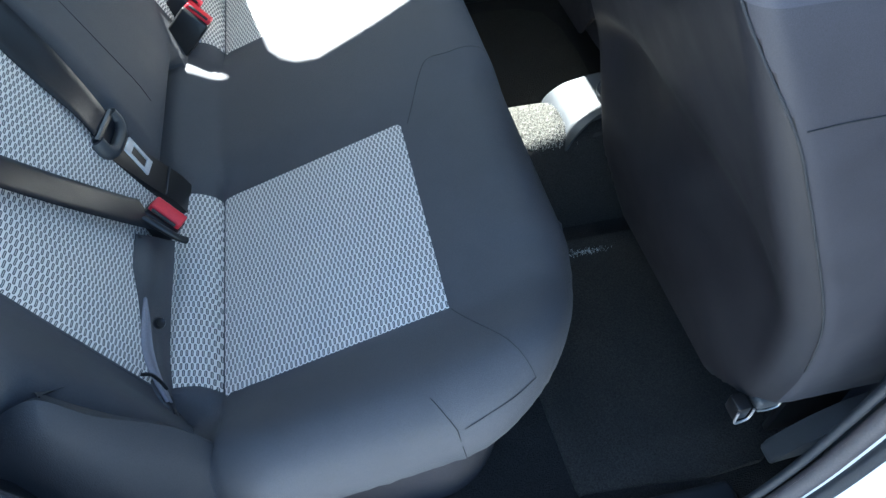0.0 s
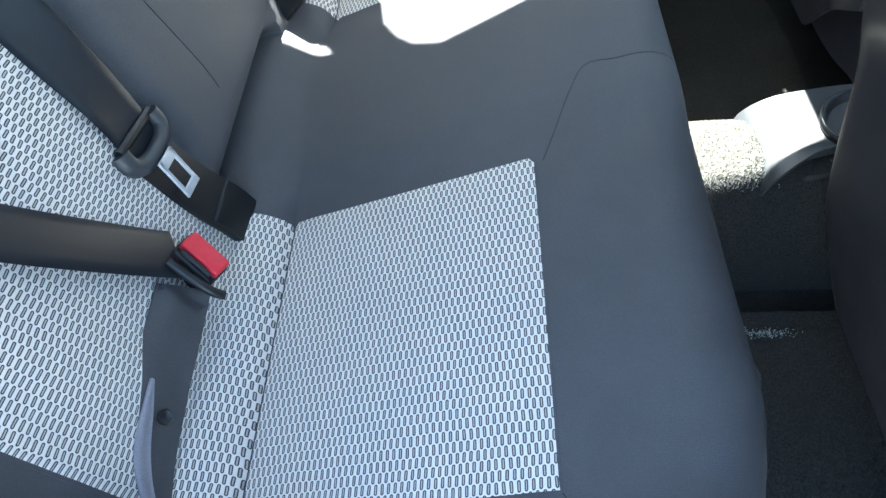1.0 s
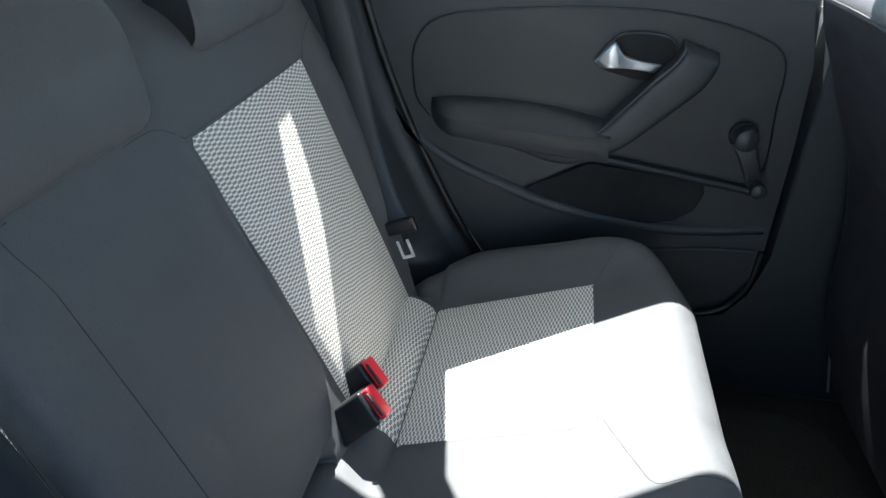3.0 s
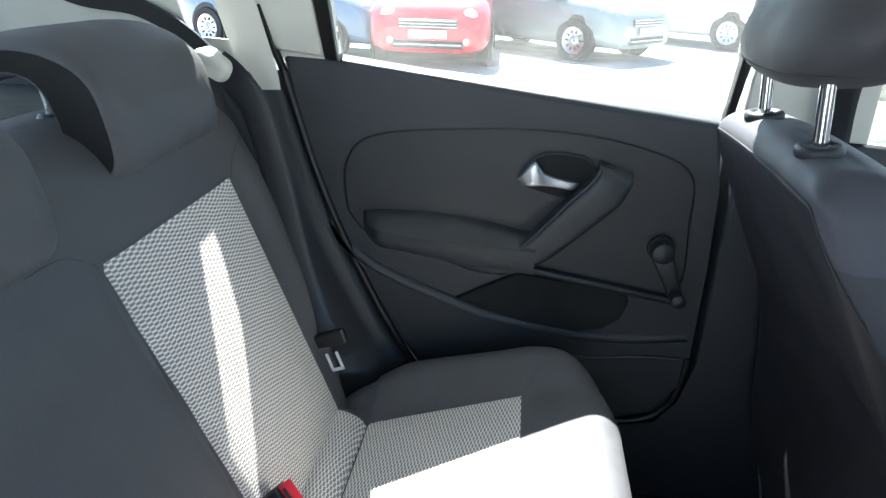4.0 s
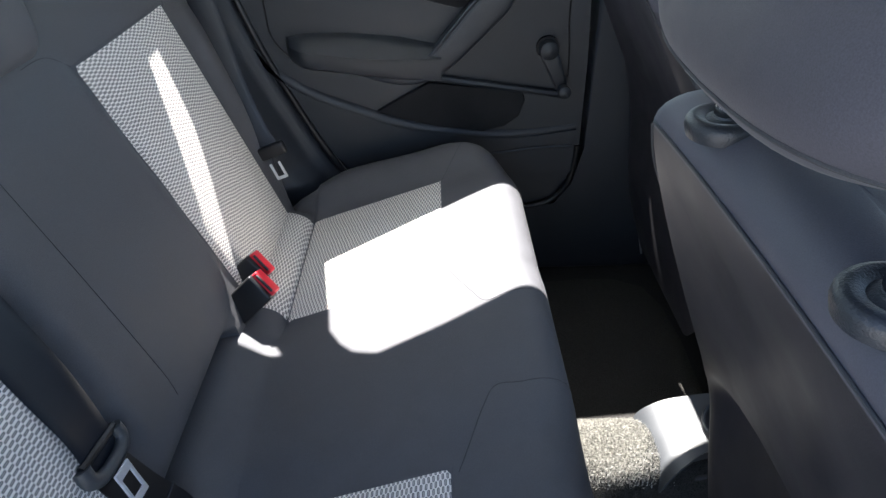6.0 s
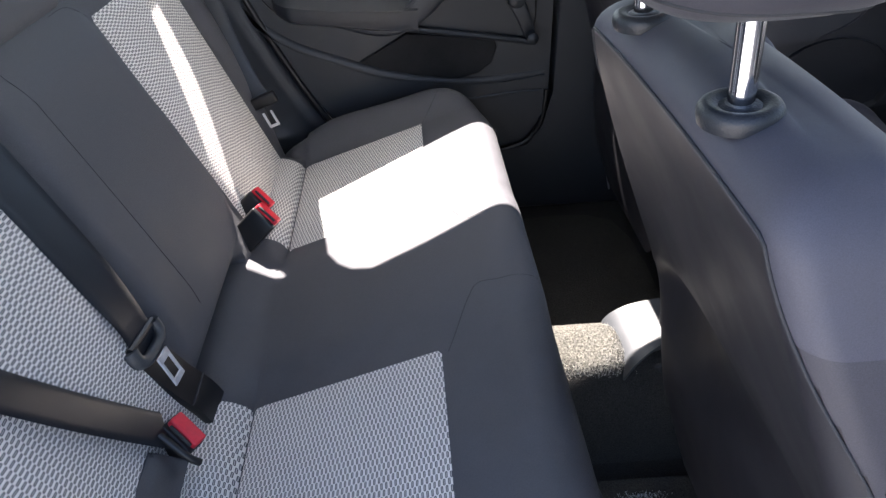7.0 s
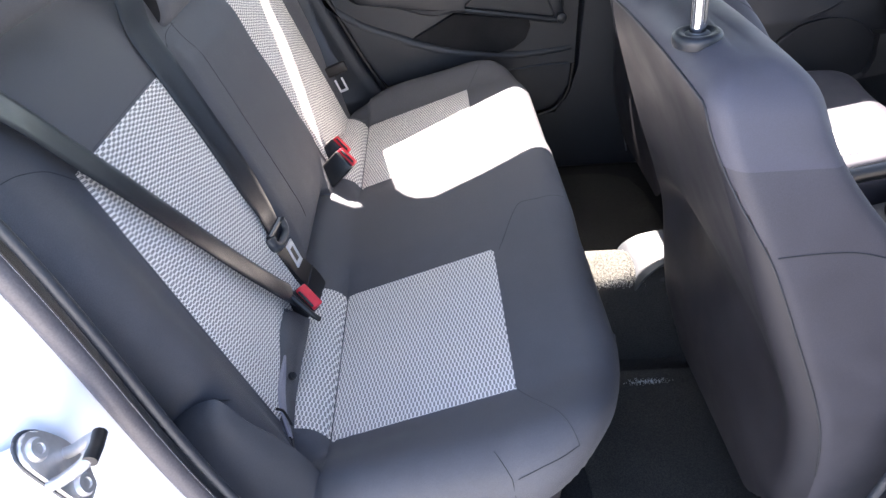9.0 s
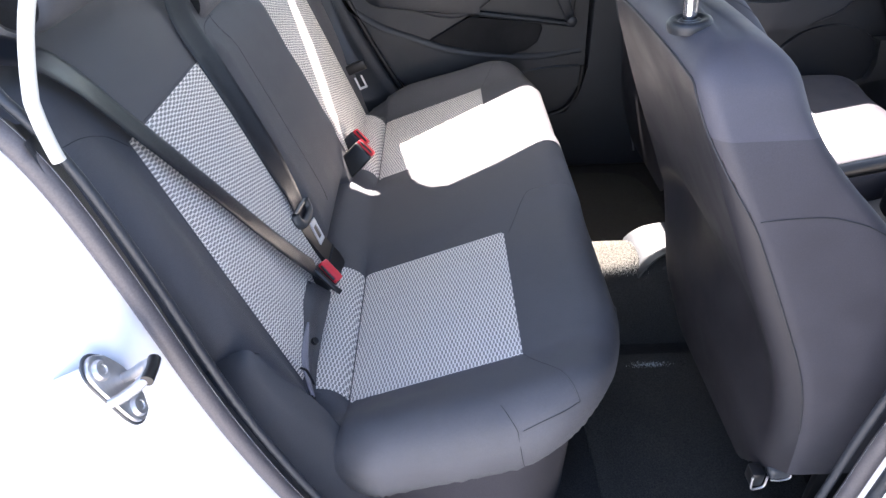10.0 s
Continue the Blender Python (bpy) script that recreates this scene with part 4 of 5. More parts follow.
# pull handle running up from the armrest, its end folded back into the door
def bar_loop(a, b, front, back=0.692):
    mid, half = (Vector((a[0], 0, a[1])) + Vector((b[0], 0, b[1]))) / 2, (Vector((b[0], 0, b[1])) - Vector((a[0], 0, a[1]))) / 2
    pts = []
    for k in range(28):
        t = 2 * math.pi * k / 28
        c, s = math.cos(t), math.sin(t)
        pts.append(mid + half * math.copysign(abs(c) ** 0.42, c) + Vector((0, (front + back) / 2 + (front - back) / 2 * math.copysign(abs(s) ** 0.42, s), 0)))
    return pts


BAR = [(0.070, 0.868, 0.070, 0.838, 0.684), (0.110, 0.862, 0.112, 0.828, 0.664), (0.165, 0.862, 0.172, 0.816, 0.652), (0.213, 0.871, 0.226, 0.821, 0.646), (0.242, 0.884, 0.280, 0.851, 0.642),
       (0.277, 0.925, 0.325, 0.892, 0.640), (0.309, 0.963, 0.364, 0.930, 0.640), (0.334, 0.990, 0.393, 0.960, 0.640), (0.347, 1.006, 0.404, 0.980, 0.641), (0.353, 1.017, 0.410, 0.994, 0.644),
       (0.355, 1.023, 0.412, 1.002, 0.652), (0.356, 1.027, 0.413, 1.007, 0.672), (0.356, 1.029, 0.414, 1.010, 0.690)]
bar = spline(BAR, 4)
part("pull_handle", rings([bar_loop(p[0:2], p[2:4], p[4]) for p in bar]), PLASTIC2, door, "charcoal pull handle")
part("handle_edge", tube([(p[0] + 0.002, p[4] + 0.004, p[1] - 0.001) for p in bar[13:-8]], 0.0038, 8), PLASTIC2, door, "rounded edge of the pull handle")
# the bowl behind the lever is a flat sheet, its shade painted black
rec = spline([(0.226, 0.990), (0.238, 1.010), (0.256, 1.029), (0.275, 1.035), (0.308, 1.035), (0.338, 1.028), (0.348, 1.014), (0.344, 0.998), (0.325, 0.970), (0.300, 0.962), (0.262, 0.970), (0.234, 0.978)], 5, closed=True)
card(rec, 0.677, 0.016, MATT_BLACK, "recess_shade", "flat black sheet for the shaded recess behind the door release", 0.002)
part("recess_rim", tube([(p[0], 0.679, p[1]) for p in rec], 0.0022, 8, closed=True), PLASTIC2, door, "raised rim")
# hooked end and thin bar of the release lever, with the bar dished along its length
LEVER = [(0.222, 0.990, 0.232, 0.981, 0.672), (0.230, 1.000, 0.240, 0.981, 0.664), (0.241, 1.014, 0.250, 0.981, 0.660), (0.251, 1.023, 0.258, 0.982, 0.660), (0.258, 1.015, 0.264, 0.982, 0.661), (0.268, 1.003, 0.272, 0.982, 0.663),
         (0.285, 0.997, 0.284, 0.981, 0.665), (0.305, 0.993, 0.302, 0.979, 0.666), (0.324, 0.990, 0.314, 0.977, 0.668), (0.329, 0.988, 0.320, 0.978, 0.674)]
lev = spline(LEVER, 3)
part("release_lever", rings([bar_loop(p[0:2], p[2:4], p[4], 0.678) for p in lev]), SATIN, door, "satin silver release lever")
# window crank: round hub, slim arm and turning knob
arm = spline([(0.458, 0.868, 0.496, 0.876, 0.664), (0.470, 0.850, 0.502, 0.858, 0.660), (0.482, 0.828, 0.510, 0.836, 0.660), (0.492, 0.808, 0.518, 0.814, 0.662), (0.498, 0.796, 0.522, 0.800, 0.664), (0.504, 0.788, 0.518, 0.790, 0.668)], 3)
crank = part("window_crank", rings([bar_loop(p[0:2], p[2:4], p[4], 0.680) for p in arm]), PLASTIC, door, "black window crank")
part("crank_backing", lathe([(0.0, 0.0), (0.0232, 0.0), (0.0232, 0.008), (0.0, 0.009)], (0.477, 0.682, 0.880), (0, -1, 0), 32), MATT_BLACK, crank, "dark ring behind the hub")
part("crank_hub", lathe([(0.0, 0.0), (0.0195, 0.0), (0.0195, 0.016), (0.018, 0.021), (0.013, 0.024), (0.0, 0.025)], (0.477, 0.672, 0.880), (0, -1, 0), 32), PLASTIC, crank, "round crank hub")
part("crank_knob", lathe([(0.0, 0.0), (0.010, 0.0), (0.0115, 0.010), (0.0135, 0.022), (0.0125, 0.028), (0.008, 0.031), (0.0, 0.032)], (0.511, 0.664, 0.799), (0, -1, 0)), PLASTIC, crank, "turning knob")
# light grey sail panel and dark divider behind the glass
sail = [(-0.186, 1.186), (-0.105, 1.176), (-0.112, 1.28), (-0.118, 1.315), (-0.215, 1.315), (-0.205, 1.25)]
bm = prism(sail, -0.012, 0.006, "y", 0.004, 2)
for v in bm.verts:
    v.co.y += side_y(v.co.z) - 0.004
part("sail_panel", bm, CREAM, door, "light grey plastic corner panel behind the glass")
bm = prism([(-0.105, 1.172), (-0.083, 1.170), (-0.089, 1.40), (-0.095, 1.43), (-0.112, 1.43), (-0.112, 1.37)], -0.010, 0.03, "y", 0.003, 2)
for v in bm.verts:
    v.co.y += side_y(v.co.z) - 0.004
part("divider", bm, BLACK, door, "black glass divider")
bead = [(-0.199, 1.258), (-0.196, 1.240), (-0.192, 1.215), (-0.187, 1.180)] + [(p[0] - 0.004, p[1]) for p in DOOR_OUT[1:13]]
part("edge_seal", tube([(p[0], side_y(p[1]) - 0.011, p[1]) for p in spline(bead, 5)], 0.007, 10), BLACK, door, "black rubber strip round the door")


# ---- inner trim round the doors ----
# rear side lining of the far side, with a moulded edge towards the door
def side_lining(sign, tag):
    edge = [(-0.190, 1.150), (-0.168, 1.08), (-0.138, 0.975), (-0.100, 0.868), (-0.053, 0.763), (-0.003, 0.663), (0.052, 0.573), (0.10, 0.50)]
    if sign < 0:
        edge = [(-0.178, 1.12), (-0.142, 0.975), (-0.102, 0.805), (-0.043, 0.635), (0.022, 0.505), (0.06, 0.45)]
    edge = spline(edge, 6)
    rows = []
    for p in edge:
        x, z = p
        seat_x = -0.075 - LEAN * (z - 0.64) if z > 0.62 else -0.02
        y_out = (0.695 if sign > 0 else 0.668)
        y_in = 0.600 if z > 0.70 else 0.600 + 0.02 * smoothstep(0.70, 0.55, z)
        back_x = min(x - 0.05, seat_x)
        sec = [(x + 0.002, y_out + 0.02, z), (x, y_out - 0.006, z), (x - 0.006, y_out - 0.014, z), (x - 0.014, y_out - 0.019, z), (x - 0.026, y_out - 0.020, z), (x - 0.036, y_out - 0.030, z),
               (back_x, y_in + 0.018, z), (back_x - 0.03, y_in + 0.004, z), (back_x - 0.10, y_in - 0.02, z)]
        rows.append([(a, sign * b, c) for a, b, c in sec])
    bm = bmesh.new()
    vv = [[bm.verts.new(p) for p in r] for r in rows]
    for a, b in zip(vv, vv[1:]):
        for j in range(len(a) - 1):
            bm.faces.new((a[j], a[j + 1], b[j + 1], b[j]))
    return tagged(part("trim_" + tag, bm, PLASTIC2, angle=60), "charcoal moulded side lining beside the rear bench", "trim", kind="structure")


side_lining(1, "left_rear")
side_lining(-1, "right_rear")
# padded wedge at the foot of the near lining
def wedge(line):
    rows = []
    for i, (x, z) in enumerate(line):
        a, b = line[max(i - 1, 0)], line[min(i + 1, len(line) - 1)]
        out = Vector((-(b[1] - a[1]), b[0] - a[0])).normalized()
        f = i / (len(line) - 1)
        cx, cz = -0.165 + 0.185 * f, 0.690 - 0.24 * f
        # towards its foot the rim sinks into the side of the backrest
        sink = 0.022 * smoothstep(0.50, 0.78, f)
        row = [(x - out.x * 0.040, -0.552, z - out.y * 0.040), (x - out.x * 0.006, -0.580 + sink, z - out.y * 0.006)]
        for k, y in ((0.0, -0.586), (0.02, -0.592), (0.10, -0.603), (0.16, -0.608), (0.45, -0.622), (0.75, -0.642), (1.0, -0.668)):
            row.append((x + (cx - x) * k, y + sink * (1 - k), z + (cz - z) * k))
        rows.append(row)
    bm = bmesh.new()
    vv = [[bm.verts.new(p) for p in r] for r in rows]
    for a, b in zip(vv, vv[1:]):
        for j in range(len(a) - 1):
            bm.faces.new((a[j], a[j + 1], b[j + 1], b[j]))
    return bm


WEDGE = spline([(-0.165, 0.742), (-0.140, 0.766), (-0.116, 0.785), (-0.094, 0.794), (-0.082, 0.788), (-0.068, 0.764), (-0.050, 0.730), (-0.030, 0.688), (-0.006, 0.635), (0.020, 0.570), (0.05, 0.49)], 5)
tagged(part("trim_right_bolster", wedge(WEDGE), PADDED, angle=50), "charcoal padded end of the side lining", "trim", kind="structure")
# far side: door surround (sill and centre pillar lining)
B_OUT = [(0.572, 1.10), (0.572, 0.66), (0.560, 0.57), (0.52, 0.515), (0.44, 0.497), (0.22, 0.497), (0.12, 0.518), (0.05, 0.58), (0.03, 0.34), (0.80, 0.34), (0.80, 0.45), (0.70, 0.55), (0.68, 0.80), (0.69, 1.085)]
bm = prism(B_OUT, 0.672, 0.76, "y", 0.010, 3)
tagged(part("trim_left_pillar", bm, PLASTIC2), "charcoal lining of the far centre pillar and sill", "trim", kind="structure")
bm = prism([(0.566, 1.085), (0.765, 1.076), (0.750, 1.20), (0.715, 1.45), (0.59, 1.45), (0.570, 1.20)], -0.02, 0.01, "y", 0.008, 3)
for v in bm.verts:
    v.co.y += side_y(v.co.z)
tagged(part("trim_left_pillar_top", bm, CREAM), "cream upper lining of the far centre pillar", "trim", kind="structure")
bm = prism([(0.543, 1.098), (0.557, 1.096), (0.563, 1.20), (0.556, 1.38), (0.540, 1.38), (0.549, 1.20)], -0.012, 0.012, "y", 0.004, 2)
for v in bm.verts:
    v.co.y += side_y(v.co.z)
part("front_seal", bm, BLACK, door, "black rubber strip at the front of the glass")
bm = prism([(0.72, 0.36), (0.80, 0.36), (0.80, 1.45), (0.63, 1.45), (0.69, 1.30), (0.70, 1.05), (0.690, 0.85), (0.695, 0.70), (0.705, 0.50)], 0.0, 0.06, "y", 0.012, 3)
for v in bm.verts:
    v.co.y = -(jamb_y(v.co.x, v.co.z) - 0.022) + v.co.y * (1 if v.co.z < 1.1 else 0.5)
tagged(part("trim_right_pillar", bm, PLASTIC2), "charcoal lining of the near centre pillar", "trim", kind="structure")
bm = box((0.30, -0.665, 0.355), (0.60, 0.07, 0.035), 0.012, 3)
tagged(part("trim_right_sill", bm, PLASTIC2), "charcoal plastic sill of the open doorway", "trim", kind="structure")
# front door of the far side
fdoor = tagged(thing("door_2", "closed front door with charcoal plastic trim on the far side", "car door", at=(1.1, 0.72, 0.4)), kind="structure")
part("door_card", prism([(0.70, 0.345), (1.66, 0.345), (1.66, 1.030), (0.70, 1.078)], 0.690, 0.76, "y", 0.012, 3), PLASTIC2, fdoor, "charcoal grained door card")
part("upper_panel", prism(spline([(0.76, 0.85), (0.76, 1.0), (0.85, 1.03), (1.20, 1.01), (1.40, 0.97), (1.42, 0.85), (1.2, 0.80), (0.9, 0.81)], 4, closed=True), 0.674, 0.70, "y", 0.010, 3), PLASTIC, fdoor, "black padded upper door panel")
part("armrest", prism(spline([(0.74, 0.80), (0.80, 0.845), (1.05, 0.825), (1.18, 0.86), (1.27, 0.93), (1.31, 0.93), (1.24, 0.80), (1.10, 0.755), (0.80, 0.755)], 4, closed=True), 0.635, 0.70, "y", 0.014, 3), PLASTIC2, fdoor, "charcoal armrest and pull handle")
part("release_lever", prism([(1.20, 0.955), (1.29, 0.945), (1.29, 0.965), (1.21, 0.985)], 0.660, 0.678, "y", 0.004), SATIN, fdoor, "satin silver release lever")
spk = [(0.155 * math.cos(a) + 1.25, 0.115 * math.sin(a) + 0.63) for a in linspace(0, 2 * math.pi, 33)[:-1]]
part("speaker_grille", prism(spk, 0.680, 0.70, "y", 0.006, 3), PLASTIC, fdoor, "black round loudspeaker grille")
# added in a lighter grey than the card to show bounced sunlight
part("lit_panel", prism([(1.372, 0.705), (1.384, 0.670), (1.386, 0.640), (1.384, 0.610), (1.374, 0.588), (1.336, 0.572), (1.40, 0.586), (1.462, 0.598), (1.533, 0.620), (1.58, 0.66), (1.56, 0.705)], 0.655, 0.692, "y", 0.006, 2), GREYP, fdoor, "raised panel ahead of the loudspeaker, greyer for the bounced sun on it")
part("door_bin", prism(spline([(0.74, 0.50), (0.74, 0.60), (1.02, 0.58), (1.08, 0.50), (0.95, 0.46)], 4, closed=True), 0.650, 0.70, "y", 0.012, 3), PLASTIC2, fdoor, "charcoal door bin")


# ---- seat belts ----
TURNED = material("turned_belt_edge", (0.26, 0.25, 0.28), 0.45, grain=0.15, scale=900)
SHINY = material("shiny_belt_sleeve", (0.070, 0.067, 0.070), 0.30, grain=0.15, scale=900, bump=0.0003, blotch=0.15)


def buckle(name, base, tip, across, label, red_top=True, size=(0.028, 0.017)):
    """A buckle on its stalk: casing from base to tip with a red press button at the end."""
    base, tip, across = Vector(base), Vector(tip), Vector(across).normalized()
    d = (tip - base).normalized()
    across = (across - d * across.dot(d)).normalized()
    nrm = d.cross(across)
    ob = thing(name, label, "seat belt buckle", "seat belt buckles", at=tuple(base))
    turn = Matrix((across, nrm, d)).transposed().to_4x4()
    ln = (tip - base).length
    part("casing", box((base + tip) / 2, (size[0], size[1], ln), 0.004, 3, turn), BLACK, ob, "black plastic casing")
    part("button", box(tip + d * 0.003 + nrm * size[1] * 0.12, (size[0] * 0.92, size[1] * 0.72, 0.011), 0.0028, 3, turn), RED, ob, "red press button")
    part("slot", box(tip + d * 0.0082 - nrm * size[1] * 0.40, (size[0] * 0.7, 0.0035, 0.004), 0.001, 1, turn), THREAD, ob, "dark tongue slot")
    part("stalk", ribbon([base - d * 0.05, base + d * 0.005], across, size[0] * 0.8, 0.006), WEB, ob, "black webbing stalk")
    return ob


def tongue(ob, at, down, across, bare=0.042):
    """A belt tongue: plastic slotted bow with a bright steel blade."""
    at, d, across = Vector(at), Vector(down).normalized(), Vector(across).normalized()
    across = (across - d * across.dot(d)).normalized()
    nrm = d.cross(across)
    w = 0.031
    pts = [(-w, -0.006), (-w * 0.99, 0.008), (-w * 0.62, 0.017), (0, 0.019), (w * 0.62, 0.017), (w * 0.99, 0.008), (w, -0.006)]
    line = [at + across * a + d * b for a, b in [tuple(p) for p in spline(pts, 5)]]
    bow = part("tongue", tube(line, 0.0092, 12, flat=0.8), GREYP, ob, "dark grey plastic belt tongue")
    part("bar", tube([at - across * w + d * -0.006, at + across * w + d * -0.006], 0.0045, 8), BLACK, bow)
    turn = Matrix((across, nrm, d)).transposed().to_4x4()
    own = bmesh.new()
    c = at + d * (0.020 + bare / 2) + Vector((0.010, -0.004, 0.002))
    for off, size in (((-0.0105, 0), (0.0046, 0.003, bare)), ((0.0105, 0), (0.0046, 0.003, bare)), ((0, bare / 2 - 0.004), (0.026, 0.003, 0.008)), ((0, -bare / 2 + 0.005), (0.026, 0.003, 0.010))):
        box(c + across * off[0] + d * off[1], size, 0.0008, 1, turn, own)
    part("blade", own, BRIGHT, bow, "bright steel blade with a slot")
    return bow


def back_pt(y, z, out=0.006):
    return Vector((back_front(y, z) + out, y, z))


# middle belt: from the top of the backrest down to its tongue, and its buckle on the cushion
mid_belt = thing("middle_seat_belt", "black middle seat belt hanging over the backrest", "seat belt", "seat belts", at=(-0.20, -0.2, 1.1))
pts = [(-0.33, -0.190, 1.13), (-0.275, -0.190, 1.160), (-0.222, -0.190, 1.132)] + [tuple(back_pt(y, z, 0.011)) for y, z in ((-0.203, 1.08), (-0.204, 1.02), (-0.205, 0.95), (-0.207, 0.88), (-0.210, 0.82), (-0.213, 0.79))] + [(-0.092, -0.215, 0.762), (-0.088, -0.216, 0.744)]
pts = spline(pts, 4)
part("webbing", ribbon(pts, [Vector((0.28, 0.96, -0.03)).lerp(Vector((0.1, 1, -0.1)), smoothstep(0.86, 0.78, p[2])) for p in pts], 0.051, 0.0018, bow=-0.0015), WEB, mid_belt, "black webbing")
tongue(mid_belt, (-0.090, -0.215, 0.760), (0.34, -0.12, -1.0), (0.1, 1, -0.15))
sleeve = thing("belt_sleeve", "black plastic buckle sleeve of the middle belt", "seat belt buckle", "seat belt buckles", at=(-0.06, -0.21, 0.62))
part("sleeve", ribbon(spline([(-0.044, -0.198, 0.615), (-0.052, -0.203, 0.645), (-0.068, -0.210, 0.680), (-0.084, -0.214, 0.715), (-0.094, -0.216, 0.738)], 5), (0.1, 1, -0.2), 0.055, 0.011), BLACK, sleeve, "black plastic sleeve")
part("mouth", box((-0.0535, -0.206, 0.664), (0.004, 0.054, 0.003), 0.001, 1, Matrix.Rotation(radians(-20), 4, "Y")), THREAD, sleeve, "dark mould line")
# near belt: from the shoulder across the near backrest to the buckle with the red button
near_belt = thing("near_seat_belt", "black seat belt lying across the near backrest", "seat belt", "seat belts", at=(-0.20, -0.5, 1.1))
pts = spline([(-0.30, -0.610, 1.175), (-0.235, -0.535, 1.140), (-0.190, -0.470, 1.030), (-0.146, -0.412, 0.915), (-0.105, -0.357, 0.805), (-0.072, -0.309, 0.718), (-0.062, -0.296, 0.696)], 6)
part("webbing", ribbon(pts, (-0.385, 0.873, 0.302), 0.047, 0.0018, bow=0.001), WEB, near_belt, "black webbing")
def flap(line):
    """A folded flap of webbing: centre, half breadth and fold depth along its length."""
    loops = []
    for x, y, z, h, fold in spline(line, 6):
        a = Vector((-0.62, -0.30, 0.72)).normalized()
        n = Vector((0.75, 0.0, 0.66))
        front = [Vector((x, y, z)) + a * (h * q) + n * (fold * math.sin(2.6 * q + 0.5)) for q in linspace(-1, 1, 11)]
        loops.append(front + [p - n * 0.0018 for p in front[::-1]])
    return rings(loops)


LAP = [(-0.056, -0.318, 0.678, 0.025, 0.001), (-0.056, -0.345, 0.675, 0.0255, 0.002), (-0.058, -0.375, 0.669, 0.026, 0.003), (-0.060, -0.400, 0.663, 0.026, 0.004), (-0.060, -0.425, 0.657, 0.025, 0.005), (-0.060, -0.455, 0.649, 0.023, 0.005), (-0.056, -0.482, 0.638, 0.017, 0.003),
       (-0.049, -0.508, 0.622, 0.008, 0.002), (-0.043, -0.525, 0.610, 0.003, 0.001)]
part("lap_webbing", flap(LAP), SHINY, near_belt, "shiny dark grey lap webbing tucked behind the cushion")
part("fold", flap([(p[0] - 0.62 * p[3] * 0.42 + 0.005, p[1] - 0.3 * p[3] * 0.42, p[2] + 0.72 * p[3] * 0.42 + 0.004, p[3] * f, 0.0015) for p, f in zip(LAP[3:8], (0.08, 0.20, 0.30, 0.34, 0.5))]), TURNED, near_belt, "pale turned-over edge of the webbing")
part("snap_button", lathe([(0.0, 0.0), (0.0060, 0.0), (0.0064, 0.003), (0.0050, 0.0052), (0.0034, 0.0040), (0.0, 0.0038)], (-0.052, -0.430, 0.660), (0.7, -0.25, 0.65)), BLACK, near_belt, "round black stop button")
part("tongue", tube(spline([(-0.062, -0.310, 0.705), (-0.045, -0.318, 0.690), (-0.032, -0.322, 0.676), (-0.024, -0.321, 0.667)], 4), 0.0044, 10), BLACK, near_belt, "black plastic belt tongue")
buckle("belt_buckle", (-0.087, -0.286, 0.637), (-0.044, -0.294, 0.686), (0.65, -0.41, -0.63), "black buckle with a red button holding the near belt", size=(0.045, 0.027))
part("wire_hook", tube(spline([(-0.058, -0.502, 0.677), (-0.052, -0.499, 0.670), (-0.049, -0.499, 0.661), (-0.046, -0.501, 0.653), (-0.043, -0.505, 0.648), (-0.046, -0.500, 0.645)], 4), 0.0019, 8), BLACK, near_belt, "small black wire hook")
# pair of buckles standing between the middle and the far place
buckle("belt_buckle", (-0.086, 0.209, 0.640), (-0.037, 0.217, 0.684), (0.62, -0.30, -0.66), "black buckle with a red button standing on the bench", size=(0.046, 0.028))
buckle("belt_buckle", (-0.072, 0.160, 0.634), (-0.022, 0.168, 0.680), (0.62, -0.30, -0.66), "black buckle with a red button leaning on its neighbour", size=(0.048, 0.030))
# far belt: hanging down the far side
far_belt = thing("far_seat_belt", "black seat belt hanging straight beside the far backrest", "seat belt", "seat belts", at=(-0.25, 0.56, 1.1))
pts = spline([(-0.250, 0.585, 1.172), (-0.222, 0.575, 1.155), (-0.190, 0.570, 1.118), (-0.172, 0.570, 1.06), (-0.154, 0.566, 0.978), (-0.128, 0.554, 0.86), (-0.096, 0.534, 0.775), (-0.076, 0.522, 0.742)], 5)
part("webbing", ribbon(pts, (0.94, 0.12, 0.35), 0.047, 0.0018, bow=0.0015), WEB, far_belt, "black webbing")
tilt = Matrix.Rotation(radians(-20), 4, "Y")
part("tongue_block", box((-0.072, 0.518, 0.740), (0.066, 0.014, 0.026), 0.005, 3, tilt), BLACK, far_belt, "black plastic belt tongue")
own = bmesh.new()
for da, db, sa, sb in ((-0.009, -0.024, 0.005, 0.034), (0.009, -0.024, 0.005, 0.034), (0, -0.039, 0.022, 0.006)):
    box(Vector((-0.066, 0.506, 0.728)) + tilt @ Vector((da, 0, db)), (sa, 0.003, sb), 0.0008, 1, tilt, own)
part("blade", own, BRIGHT, far_belt, "bright steel blade with a slot")
# front belt hanging on the far centre pillar
front_belt = thing("front_seat_belt", "black front seat belt hanging on the far centre pillar", "seat belt", "seat belts", at=(0.69, 0.64, 1.1))
part("webbing", ribbon(spline([(0.672, 0.575, 1.40), (0.684, 0.625, 1.20), (0.696, 0.650, 1.09), (0.725, 0.655, 0.80), (0.75, 0.655, 0.55)], 5), (1, -0.25, 0.15), 0.046, 0.0018), WEB, front_belt, "black webbing")
part("loop", box((0.672, 0.570, 1.41), (0.07, 0.02, 0.04), 0.008, 3), BLACK, front_belt, "black plastic belt loop")
